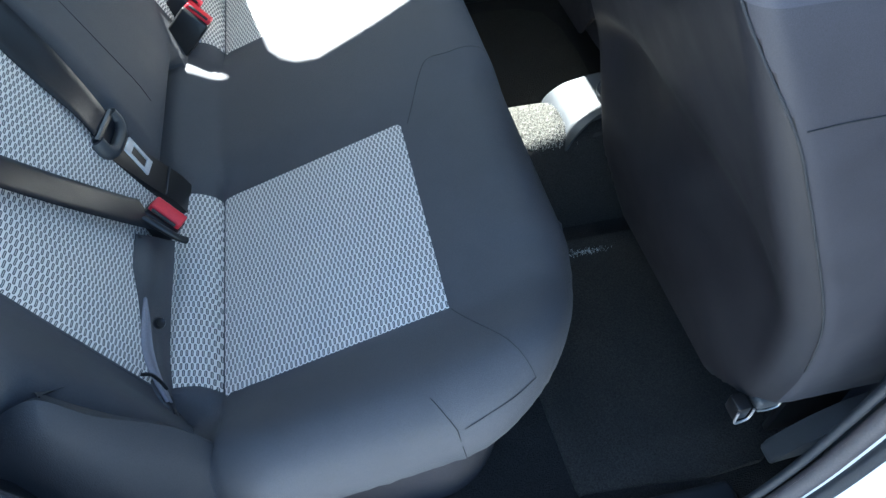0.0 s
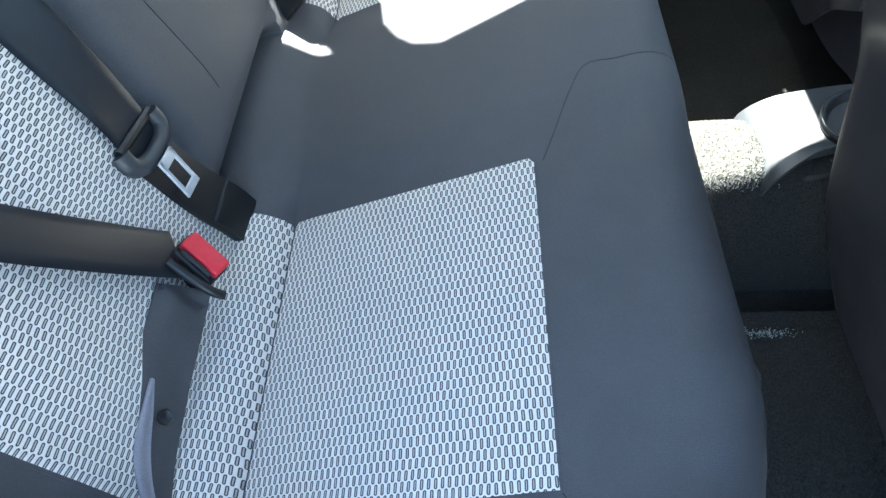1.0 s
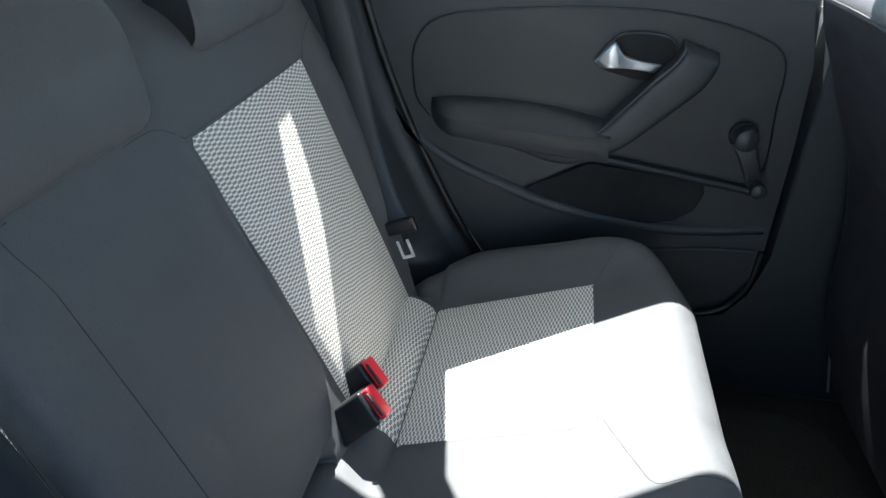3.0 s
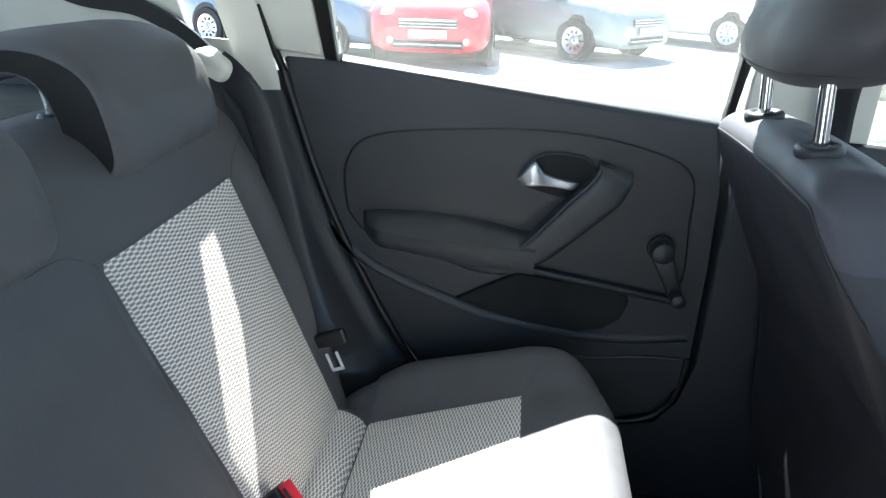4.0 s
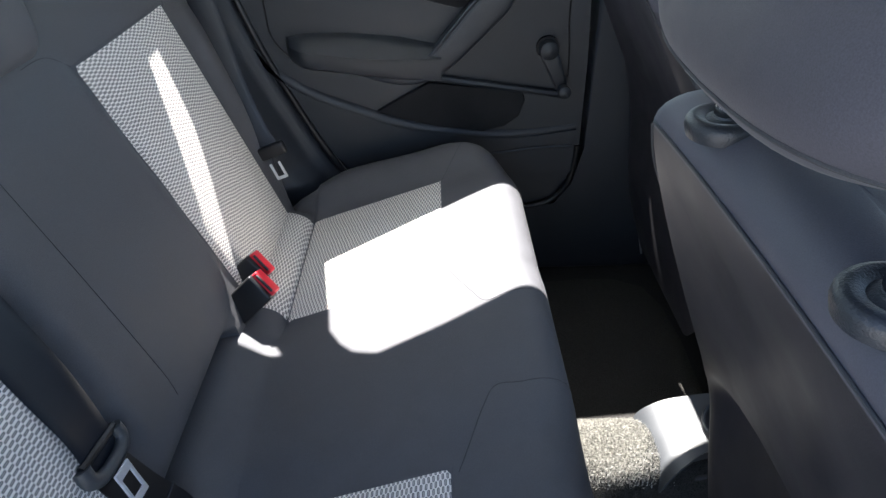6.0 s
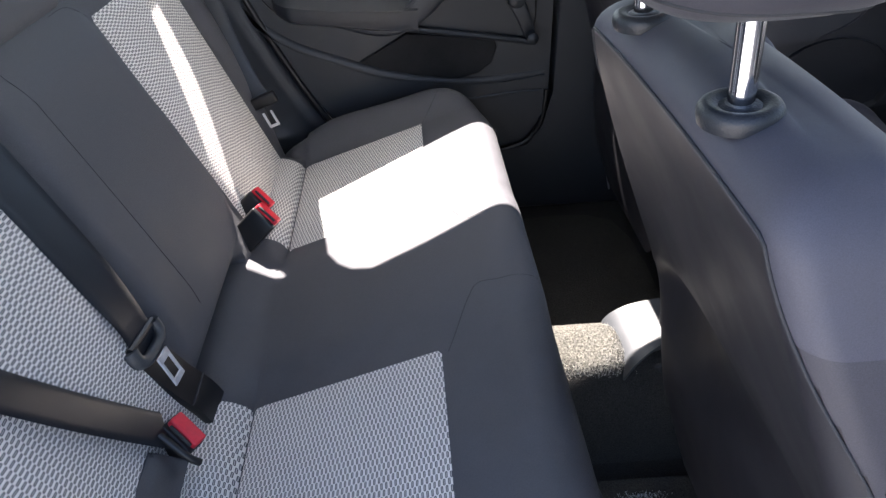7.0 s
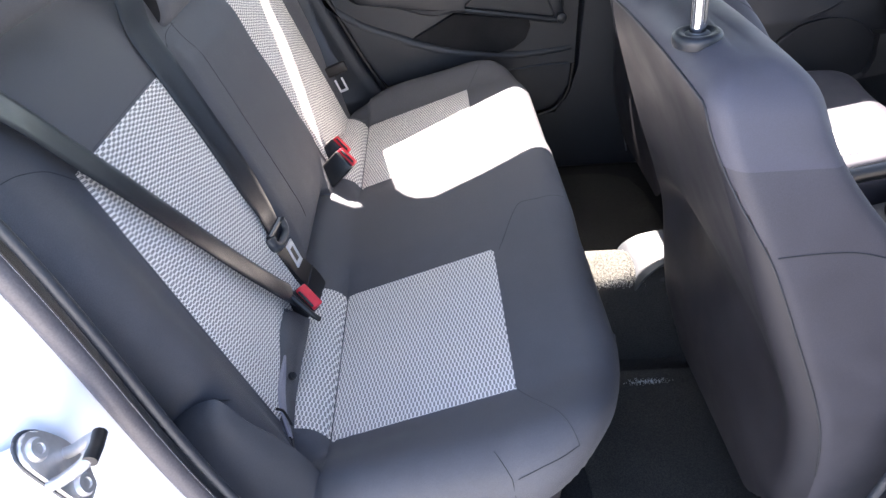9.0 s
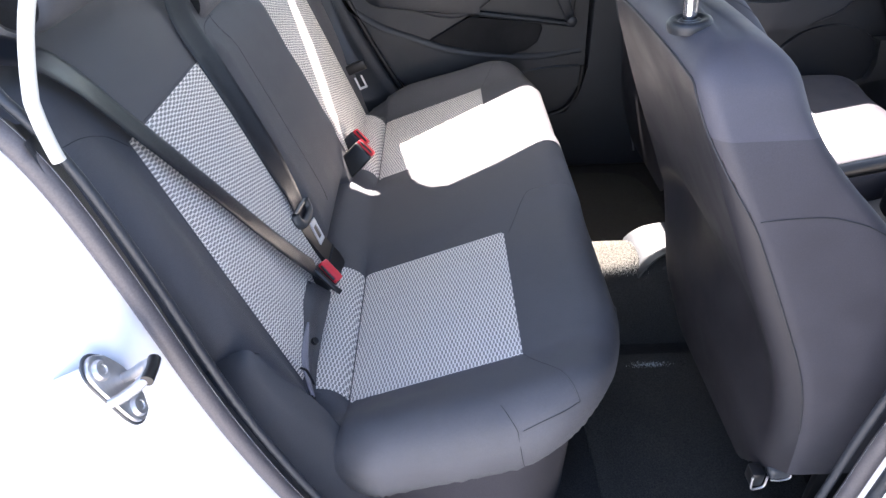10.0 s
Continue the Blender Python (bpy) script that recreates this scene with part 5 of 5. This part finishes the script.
cushion_belt = thing("front_seat_belt", "dark belt end lying on the near front cushion", "seat belt", "seat belts", at=(0.95, -0.30, 0.59))
part("webbing", ribbon(spline([(0.86, -0.42, 0.596), (0.92, -0.36, 0.596), (0.965, -0.29, 0.600), (0.985, -0.245, 0.603)], 4), (0.9, 0.4, 0.05), 0.046, 0.003), WEB, cushion_belt, "black webbing")
part("tongue", box((0.990, -0.236, 0.606), (0.060, 0.022, 0.012), 0.005, 3, Matrix.Rotation(radians(28), 4, "Z")), GREYP, cushion_belt, "dark grey plastic belt tongue")
guide = tagged(part("belt_guide", box((-0.250, 0.582, 1.171), (0.062, 0.056, 0.034), 0.014, 5, Matrix.Rotation(radians(28), 4, "Y")), CREAM), "cream plastic belt outlet beside the parcel shelf", "belt guide")

# ---- door striker on the jamb ----
striker = thing("door_striker", "zinc steel door striker bolted to the white jamb", "striker", at=(-0.165, -0.74, 0.885))
ax = Vector((0.93, 0.094, 0.356)).normalized()
upv = Vector((-0.354, -0.033, 0.935))
upv = (upv - ax * upv.dot(ax)).normalized()
sd = ax.cross(upv)
turn = Matrix((sd, upv, ax)).transposed().to_4x4()
c0 = Vector((-0.148, -0.748, 0.903))
PLATE_OUT = [(-0.014, -0.028), (-0.006, -0.038), (0.004, -0.040), (0.015, -0.032), (0.022, -0.014), (0.024, 0.0), (0.022, 0.014), (0.015, 0.032), (0.004, 0.040), (-0.006, 0.038), (-0.014, 0.028), (-0.015, 0.0)]
# the middle layer draws a dark rim round the plate
for name, lo, hi, grow, mat, text in (("boss", -0.045, -0.004, 0.90, PAINT, "white pressed seat of the plate"), ("plate_rim", -0.0045, -0.002, 1.16, GREYP, "dark edge under the plate"), ("plate", -0.003, 0.002, 1.08, STEEL, "zinc steel base plate")):
    own = prism([(-q[0] * grow * 0.94, q[1] * grow * 0.94) for q in spline(PLATE_OUT, 4, closed=True)], lo, hi, "z", 0.0016, 2)
    bmesh.ops.transform(own, matrix=Matrix.Translation(c0) @ turn, verts=own.verts)
    part(name, own, mat, striker, text)
for s in (-1, 1):
    part("bolt", lathe([(0.0, 0.001), (0.0100, 0.001), (0.0100, 0.0040), (0.0082, 0.0062), (0.0048, 0.0066), (0.0042, 0.0052), (0.0, 0.0052)], c0 + upv * (s * 0.026), ax, 24), STEEL, striker, "star-headed bolt")
# the loop stands off the plate on two flattened legs; its far end wears a black sleeve
tip_a, tip_b = c0 + ax * 0.040 - sd * 0.011 + upv * 0.006, c0 + ax * 0.040 + sd * 0.011 + upv * 0.006
legs = [c0 - sd * 0.015 - ax * 0.002, c0 - sd * 0.014 + ax * 0.010, tip_a - ax * 0.004, tip_b - ax * 0.004, c0 + sd * 0.014 + ax * 0.010, c0 + sd * 0.015 - ax * 0.002]
part("hoop", tube(spline([tuple(p) for p in legs], 6), 0.0050, 12), STEEL, striker, "bent steel hoop")
part("buffer", tube([tip_a - sd * 0.003, tip_a.lerp(tip_b, 0.5) + ax * 0.001, tip_b + sd * 0.003], 0.0060, 12), BLACK, striker, "black plastic buffer")


# ---- parcel shelf, gear and handbrake ----
bm = prism([(-0.90, -0.62), (-0.33, -0.62), (-0.33, 0.62), (-0.90, 0.62)], 1.095, 1.120, "z", 0.008, 2)
tagged(part("parcel_shelf", bm, PLASTIC2), "dark grey parcel shelf behind the rear backrest", "parcel shelf")
console = thing("centre_console", "black plastic centre console with handbrake between the front seats", "console", at=(0.95, 0, 0.50))
# plate in a lighter grey than the body, for the sunlight on it
bm = prism(spline([(0.550, 0.474), (0.564, 0.492), (0.592, 0.508), (0.635, 0.517), (0.690, 0.523), (0.692, 0.519), (0.640, 0.5128), (0.595, 0.5038), (0.568, 0.4885), (0.554, 0.4715)], 4, closed=True), -0.070, 0.072, "y", 0.0012, 1)
for v in bm.verts:
    if v.co.y < 0:
        # the near edge runs inwards beside the cup holder
        v.co.y += min(0.5 * max(0.0, v.co.x - 0.550), 0.036)
part("rear_end", bm, GREYP, console, "rear end of the console, greyer than the body for the sun on it")
# black block that paints the shade below the sunlit plate
part("rear_shade", prism([(0.584, 0.44), (0.588, 0.478), (0.606, 0.490), (0.645, 0.500), (0.700, 0.508), (0.70, 0.44)], -0.062, 0.060, "y", 0.006, 2), BLACK, console, "black block for the shade under the console's rear end")
part("body", prism(spline([(0.68, 0.44), (0.685, 0.50), (0.72, 0.510), (0.80, 0.510), (1.05, 0.535), (1.30, 0.615), (1.50, 0.66), (1.50, 0.43)], 3, closed=True), -0.078, 0.078, "y", 0.014, 3), PLASTIC, console, "black console body")
holder = part("cup_holder", lathe([(0.0, -0.002), (0.040, -0.002), (0.046, 0.006), (0.049, 0.010), (0.053, 0.006), (0.055, -0.05)], (0.680, 0.0, 0.523), (-0.15, 0, 1), 32), BLACK, console, "black round cup holder")
part("cup_rim", tube([(0.678 + 0.049 * math.cos(a), 0.049 * math.sin(a), 0.533 + 0.15 * 0.049 * math.cos(a)) for a in linspace(0, 2 * math.pi, 33)[:-1]], 0.003, 8, closed=True), PLASTIC, holder, "raised rim")
lever = part("handbrake", tube(spline([(0.72, -0.02, 0.54), (0.80, -0.02, 0.635), (0.92, -0.02, 0.675), (1.02, -0.02, 0.695)], 5), [0.016] * 16, 14), BLACK, console, "black handbrake lever")
part("release_button", lathe([(0.0, 0.0), (0.008, 0.0), (0.008, 0.012), (0.0, 0.014)], (1.02, -0.02, 0.695), (1, 0, 0.2)), SATIN, lever, "silver button")
SURROUND = spline([(1.086, 0.0), (1.092, -0.045), (1.112, -0.072), (1.16, -0.086), (1.25, -0.088), (1.36, -0.084), (1.375, 0.0), (1.36, 0.084), (1.25, 0.088), (1.16, 0.086), (1.112, 0.072), (1.092, 0.045)], 5, closed=True)
part("riser", prism([(p[0], p[1]) for p in SURROUND], 0.540, 0.600, "z", 0.006, 2), PLASTIC, console, "black plinth of the gear lever")
boot = part("gear_surround", tube([(1.225 + (p[0] - 1.225) * 0.94, p[1] * 0.88, 0.602) for p in SURROUND], 0.0125, 12, closed=True, flat=0.8), SATIN, console, "silver gear lever surround")
part("gear_boot", lathe([(0.060, -0.02), (0.050, 0.012), (0.040, 0.025), (0.022, 0.06), (0.012, 0.09), (0.0, 0.09)], (1.21, 0, 0.620)), BLACK, boot, "black gaiter")
part("gear_knob", lathe([(0.008, 0.0), (0.010, 0.03), (0.022, 0.045), (0.025, 0.065), (0.018, 0.085), (0.0, 0.09)], (1.21, 0, 0.715)), BLACK, boot, "black gear knob")


# ---- outside: ground, parked cars, a low building line ----
TARMAC = material("pale_worn_concrete_yard", (0.42, 0.41, 0.39), 0.9, grain=0.25, scale=60, bump=0.004, blotch=0.25)
bm = grid(lambda u, v: (-600 + 1200 * u, -600 + 1200 * v, 0.0), linspace(0, 1, 25), linspace(0, 1, 25))
tagged(part("ground", bm, TARMAC, smooth=False), "pale worn yard surface of the car park", "ground", kind="structure")
TYRE = material("tyre_rubber", (0.02, 0.02, 0.02), 0.8, grain=0.2, scale=80)
LAMP = material("clear_lamp_cover", (0.60, 0.62, 0.64), 0.12, grain=0.1, scale=60, coat=0.5)
GRILLE = material("dark_grille", (0.02, 0.02, 0.022), 0.5, grain=0.2, scale=60)
PLATE = material("pale_number_plate", (0.75, 0.74, 0.66), 0.5, grain=0.04, scale=60)
TINT = material("dark_car_window", (0.02, 0.025, 0.03), 0.06, grain=0.05, scale=20)


def parked_car(colour, at, heading, label, length=3.9, width=1.68, height=1.48, mini=False, stripe=False):
    """A parked hatchback: bonnet, cabin, wheels, lamps, grille and bumper. Its nose points along heading (degrees)."""
    paint = material("car_paint", colour, 0.25, grain=0.02, scale=40, coat=0.7)
    ob = thing("parked_car", label, "car", "parked cars", at=(0, 0, 0))
    L, W, H = length, width / 2, height
    stations = [(0.00, 0.30, 0.56, 0.74), (0.03, 0.22, 0.66, 0.86), (0.12, 0.20, 0.78, 0.95), (0.30, 0.20, 0.90, 1.0), (0.95, 0.19, 1.00, 1.0), (1.6, 0.19, 1.02, 1.0), (2.8, 0.19, 1.03, 1.0), (3.4, 0.20, 1.00, 0.99), (3.72, 0.24, 0.96, 0.94), (3.86, 0.35, 0.85, 0.84), (3.90, 0.40, 0.75, 0.78)]
    def section(x, lo, hi, k, top_w=1.0, n=28):
        pts = []
        for i in range(n):
            a = 2 * math.pi * i / n
            c, s = math.cos(a), math.sin(a)
            pts.append((x, W * k * math.copysign(abs(c) ** 0.45, c), (lo + hi) / 2 + (hi - lo) / 2 * math.copysign(abs(s) ** 0.45, s)))
        return pts
    part("body", rings([section(-s[0] * L / 3.9, s[1], s[2], s[3]) for s in stations]), paint, ob, "painted body shell")
    cab = []
    for x, z, k in ((1.0, 0.98, 0.93), (1.15, 1.05, 0.90), (1.75, 1.40, 0.76), (2.1, H - 0.02, 0.72), (2.7, H, 0.71), (3.3, H - 0.06, 0.70), (3.55, 1.20, 0.76), (3.75, 0.95, 0.84)):
        cab.append([(-x * L / 3.9, W * k * c, h) for c, h in ((-1.12, 0.90), (-1.0, min(z, 1.0)), (-0.96, z - 0.04 if z > 1.05 else z), (-0.8, z), (0.8, z), (0.96, z - 0.04 if z > 1.05 else z), (1.0, min(z, 1.0)), (1.12, 0.90))])
    part("cabin", rings(cab), TINT, ob, "dark glazed cabin")
    roof = [[(-x * L / 3.9, W * k * c, z + 0.012 - 0.03 * abs(c) ** 3) for c in linspace(-1, 1, 9)] for x, z, k in ((1.78, 1.41, 0.74), (2.1, H - 0.01, 0.71), (2.7, H + 0.01, 0.70), (3.3, H - 0.05, 0.69))]
    bm = bmesh.new()
    vv = [[bm.verts.new(p) for p in r] for r in roof]
    for a, b in zip(vv, vv[1:]):
        for j in range(8):
            bm.faces.new((a[j], a[j + 1], b[j + 1], b[j]))
    ext = bmesh.ops.extrude_face_region(bm, geom=list(bm.faces), use_keep_orig=True)
    bmesh.ops.translate(bm, vec=(0, 0, 0.02), verts=[v for v in ext["geom"] if isinstance(v, bmesh.types.BMVert)])
    part("roof", bm, paint, ob)
    for x in (0.72, 3.15):
        for s in (-1, 1):
            c = (-x * L / 3.9, s * (W - 0.08), 0.31)
            arch = part("wheel_arch", lathe([(0.36, 0.0), (0.37, 0.01), (0.36, 0.03), (0.30, 0.035), (0.0, 0.035)], (c[0], s * (W - 0.035), 0.33), (0, s, 0), 32), GRILLE, ob, "dark wheel arch")
            tyre = part("tyre", lathe([(0.20, -0.10), (0.30, -0.10), (0.312, -0.07), (0.312, 0.07), (0.30, 0.11), (0.220, 0.115), (0.212, 0.06)], c, (0, s, 0), 36), TYRE, ob, "black tyre")
            rim = part("rim", lathe([(0.0, 0.07), (0.04, 0.105), (0.06, 0.10), (0.08, 0.085), (0.18, 0.10), (0.205, 0.115), (0.215, 0.10), (0.21, 0.05), (0.0, 0.05)], c, (0, s, 0), 36), SATIN, tyre, "silver wheel trim")
            for k in range(10):
                a = 2 * math.pi * k / 10
                part("rim_slot", box((c[0] + 0.13 * math.cos(a), c[1] + s * 0.1, c[2] + 0.13 * math.sin(a)), (0.05, 0.02, 0.02), 0.004, 1, Matrix.Rotation(-a, 4, "Y")), GRILLE, rim)
    for s in (-1, 1):
        lamp = lathe([(0.0, 0.03), (0.06, 0.028), (0.105, 0.012), (0.115, -0.03), (0.0, -0.05)], (-0.10, s * W * 0.66, 0.70), (1, 0, 0.25), 24)
        if not mini:
            for v in lamp.verts:
                v.co.y = s * W * 0.68 + (v.co.y - s * W * 0.66) * 1.7
                v.co.x -= 0.10 * max(0, s * v.co.y / W - 0.6) / 0.4
        part("headlamp", lamp, LAMP, ob, "clear headlamp")
        part("fog_lamp", lathe([(0.0, 0.012), (0.04, 0.010), (0.046, 0.0), (0.0, -0.02)], (0.005, s * W * 0.62, 0.38), (1, 0, 0)), LAMP, ob, "round fog lamp")
        part("mirror", box((-1.28, s * (W + 0.06), 1.02), (0.10, 0.17, 0.12), 0.03, 3), paint, ob, "door mirror")
    part("grille", box((0.004, 0, 0.60), (0.03, W * 0.95, 0.12), 0.012, 2), GRILLE, ob, "dark upper grille")
    for k in range(3):
        part("grille_bar", box((0.022, 0, 0.56 + 0.04 * k), (0.012, W * 0.92, 0.012), 0.003, 1), CHROME, ob, "bright grille bar")
    part("lower_intake", box((0.012, 0, 0.33), (0.04, W * 1.15, 0.10), 0.02, 2), GRILLE, ob, "dark lower intake")
    part("intake_bar", box((0.036, 0, 0.335), (0.014, W * 1.10, 0.02), 0.005, 2), SATIN, ob, "bright intake bar")
    part("number_plate", box((0.045, 0, 0.47), (0.012, 0.52, 0.11), 0.003, 1), PLATE, ob, "pale blank number plate")
    if stripe:
        part("stripe", box((-2.0, -W * 1.001, 0.66), (3.0, 0.012, 0.045), 0.004, 1), material("blue_rubbing_strip", (0.06, 0.22, 0.50), 0.4, grain=0.1, scale=40), ob, "blue rubbing strip along the side")
        part("sill_trim", box((-1.95, -W * 1.0, 0.27), (0.75, 0.02, 0.05), 0.008, 1), PLATE, ob, "pale trim along the sill")
        part("door_gap", tube(spline([(-1.62, -W * 1.003, 0.95), (-1.66, -W * 1.003, 0.50), (-1.78, -W * 1.003, 0.34), (-2.6, -W * 1.003, 0.32)], 5), 0.006, 6), GRILLE, ob, "dark joint round the door")
    ob.matrix_world = pose(at[0], at[1], 0, 0, 0, heading)
    return ob


parked_car((0.55, 0.012, 0.03), (-1.12, 8.9), -88, "red small hatchback with a pale plate parked in the yard", 3.7, 1.68, 1.40, mini=True)
parked_car((0.10, 0.16, 0.26), (-1.78, 10.15), -20, "blue-grey hatchback standing beside the red car", 3.8, 1.66, 1.45)
parked_car((0.22, 0.25, 0.27), (2.05, 10.7), -40, "silver hatchback parked beside the red car", 4.0, 1.70)
parked_car((0.70, 0.71, 0.72), (5.0, 13.2), -40, "white hatchback parked behind the silver one", 4.0, 1.70)
parked_car((0.060, 0.056, 0.048), (5.16, 4.42), -59, "dark taupe hatchback with a blue side strip parked alongside", 4.0, 1.70, stripe=True)


# ---- cream linings above the side trim ----
def pillar_lining(u, v):
    z = 1.120 + 0.160 * u
    edge = -0.183 - 0.10 * (z - 1.131)
    x = edge - 0.062 * v
    y = 0.674 - 0.40 * max(0, z - 1.15) - 0.012 * smoothstep(0.0, 0.8, v)
    return (x, y, z)


bm = grid(pillar_lining, linspace(0, 1, 8), linspace(0, 1, 22))
tagged(part("trim_left_rear_top", bm, CREAM), "cream plastic lining of the far rear pillar", "trim", kind="structure")
# bright edge strip inside the near rear pillar
strip = spline([(-0.1610, 1.098), (-0.1625, 1.108), (-0.1640, 1.133), (-0.1630, 1.160), (-0.1605, 1.184), (-0.1550, 1.211), (-0.1440, 1.245)], 8)
bm = tube([(p[0], -(side_y(p[1]) - 0.024), p[1]) for p in strip], 0.0060, 12)
tagged(part("trim_right_rear_edge", bm, CREAM), "cream edge strip of the near rear pillar", "trim", kind="structure")


# ---- the near rear door, standing open ----
def open_door():
    """The opened door is hinged at the centre pillar; only its frame, card and skin are needed."""
    ob = tagged(thing("door_3", "open rear door with white skin and charcoal card", "car door", at=(0.70, -0.76, 0.40)), kind="structure")
    swing = Matrix.Translation((0.70, -0.76, 0)) @ Matrix.Rotation(radians(78), 4, "Z")
    outline = [(0.0, 0.40), (-0.48, 0.40), (-0.60, 0.52), (-0.72, 0.75), (-0.84, 1.02), (-0.90, 1.17), (-0.80, 1.17), (0.0, 1.09)]
    frame = [(-0.90, 1.17), (-0.97, 1.30), (-0.90, 1.42), (-0.72, 1.48), (-0.15, 1.48), (-0.05, 1.38), (0.0, 1.09)]
    hole = [(-0.84, 1.185), (-0.90, 1.30), (-0.84, 1.39), (-0.70, 1.44), (-0.18, 1.44), (-0.09, 1.36), (-0.05, 1.12)]
    for name, bm, mat in (("skin", prism(outline, -0.10, -0.07, "y", 0.008), PAINT), ("door_card", prism(outline, -0.07, 0.0, "y", 0.012, 3), PLASTIC2),
                          ("window_frame", holed(frame, [hole], lambda x, z, d: (x, -0.06 + d, z), 0.03), BLACK)):
        bmesh.ops.transform(bm, matrix=swing, verts=bm.verts)
        part(name, bm, mat, ob)
    bm = prism(hole, -0.047, -0.043, "y")
    bmesh.ops.transform(bm, matrix=swing, verts=bm.verts)
    part("pane", bm, GLASS, ob).visible_shadow = False


open_door()
# rubber mat lying in the rear footwells
for s in (-1, 1):
    bm = prism(spline([(0.40, s * 0.20), (0.40, s * 0.56), (0.44, s * 0.60), (0.72, s * 0.58), (0.74, s * 0.20), (0.70, s * 0.17), (0.44, s * 0.17)], 4, closed=True), 0.340, 0.347, "z", 0.003, 2)
    tagged(part("floor_mat", bm, MATTING), "black carpet mat in the rear footwell", "floor mat", "floor mats")


# dark side support of the parcel shelf on the far side
bm = prism([(-0.92, 0.95), (-0.27, 0.95), (-0.235, 1.10), (-0.255, 1.145), (-0.92, 1.145)], 0.615, 0.70, "y", 0.012, 3)
tagged(part("trim_left_shelf_side", bm, PLASTIC2), "charcoal side support of the parcel shelf", "trim", kind="structure")
bm = ribbon(spline([(-0.56, 0.640, 1.282), (-0.495, 0.648, 1.258), (-0.413, 0.650, 1.248), (-0.358, 0.650, 1.226), (-0.314, 0.650, 1.196), (-0.28, 0.648, 1.165)], 5), (0.25, -0.1, 1), 0.030, 0.006)
tagged(part("trim_left_rear_strip", bm, BLACK), "black strip along the rear side lining", "trim", kind="structure")


# ---- short carpet pile on the tunnel and the near mat ----
def pile(name, count, spot, label, height, seed, mat):
    rng = random.Random(seed)
    verts, faces = [], []
    for _ in range(count):
        base = Vector(spot(rng))
        a = rng.uniform(0, 2 * math.pi)
        h = height * rng.uniform(0.5, 1.2)
        side = Vector((math.cos(a), math.sin(a), 0)) * 0.0007
        tip = base + Vector((rng.uniform(-1, 1) * h * 0.7, rng.uniform(-1, 1) * h * 0.7, h))
        k = len(verts)
        verts += [base - side, base + side, tip]
        faces.append((k, k + 1, k + 2))
    me = bpy.data.meshes.new(name)
    me.from_pydata(verts, [], faces)
    me.materials.append(mat)
    return tagged(new(name, me), label, "carpet", kind="stuff")


# keeps the pale pile to the tunnel top, where sunlight is painted in
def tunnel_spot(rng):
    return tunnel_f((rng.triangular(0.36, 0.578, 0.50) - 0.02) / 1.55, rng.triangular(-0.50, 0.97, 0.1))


pile("carpet_pile", 60000, tunnel_spot, "short carpet pile on the centre tunnel, coloured pale for the sun on it", 0.0030, 3, SUNLIT_PILE)
# bunch of pale fibres in place of a fleck of sunlight
pile("sun_fleck", 260, lambda rng: (rng.gauss(0.555, 0.018), rng.gauss(-0.199, 0.0035), 0.347), "pale fibres standing in for a sun fleck on the edge of the near mat", 0.0040, 8, FLECK)
pile("mat_pile", 20000, lambda rng: (rng.uniform(0.42, 0.70), rng.uniform(-0.56, -0.19), 0.346), "short black carpet pile of the near mat", 0.0035, 4, CARPET)

# ---- the rest of the car's closing skin: tailgate glass, bonnet and wheels ----
bm = bmesh.new()
bm.faces.new([bm.verts.new(p) for p in ((-0.50, -0.53, 1.525), (-0.50, 0.53, 1.525), (-0.94, 0.66, 1.11), (-0.94, -0.66, 1.11))])
ext = bmesh.ops.extrude_face_region(bm, geom=list(bm.faces), use_keep_orig=True)
bmesh.ops.translate(bm, vec=(-0.003, 0, 0.003), verts=[v for v in ext["geom"] if isinstance(v, bmesh.types.BMVert)])
tagged(part("window_5", bm, GLASS, smooth=False), "clear rear window of the tailgate", "window", kind="structure").visible_shadow = False
bm = prism([(-0.95, 0.35), (-0.95, 1.10), (-0.98, 1.10), (-1.03, 0.80), (-1.05, 0.55), (-1.00, 0.33)], -0.77, 0.77, "y", 0.01, 2)
tagged(part("wall_tailgate", bm, PAINT), "white tailgate and rear bumper of the car", "car body", kind="structure")
bm = prism([(1.78, 0.32), (1.78, 1.02), (2.10, 0.97), (2.45, 0.85), (2.58, 0.66), (2.60, 0.40), (2.50, 0.30)], -0.76, 0.76, "y", 0.04, 3)
tagged(part("wall_bonnet", bm, PAINT), "white bonnet and front wings of the car", "car body", kind="structure")
under = tagged(thing("wall_underbody", "wheels that carry the white car on the yard", "car body", at=(0.7, 0, 0.0)), kind="structure")
for x in (-0.58, 1.95):
    for s in (-1, 1):
        tyre = part("tyre", lathe([(0.20, -0.09), (0.285, -0.09), (0.295, -0.06), (0.295, 0.06), (0.285, 0.09), (0.21, 0.09), (0.20, 0.05)], (x, s * 0.72, 0.297), (0, s, 0), 36), TYRE, under, "black tyre")
        part("rim", lathe([(0.0, 0.05), (0.05, 0.085), (0.08, 0.07), (0.19, 0.085), (0.205, 0.07), (0.20, 0.03), (0.0, 0.03)], (x, s * 0.72, 0.297), (0, s, 0), 36), SATIN, tyre, "silver wheel trim")
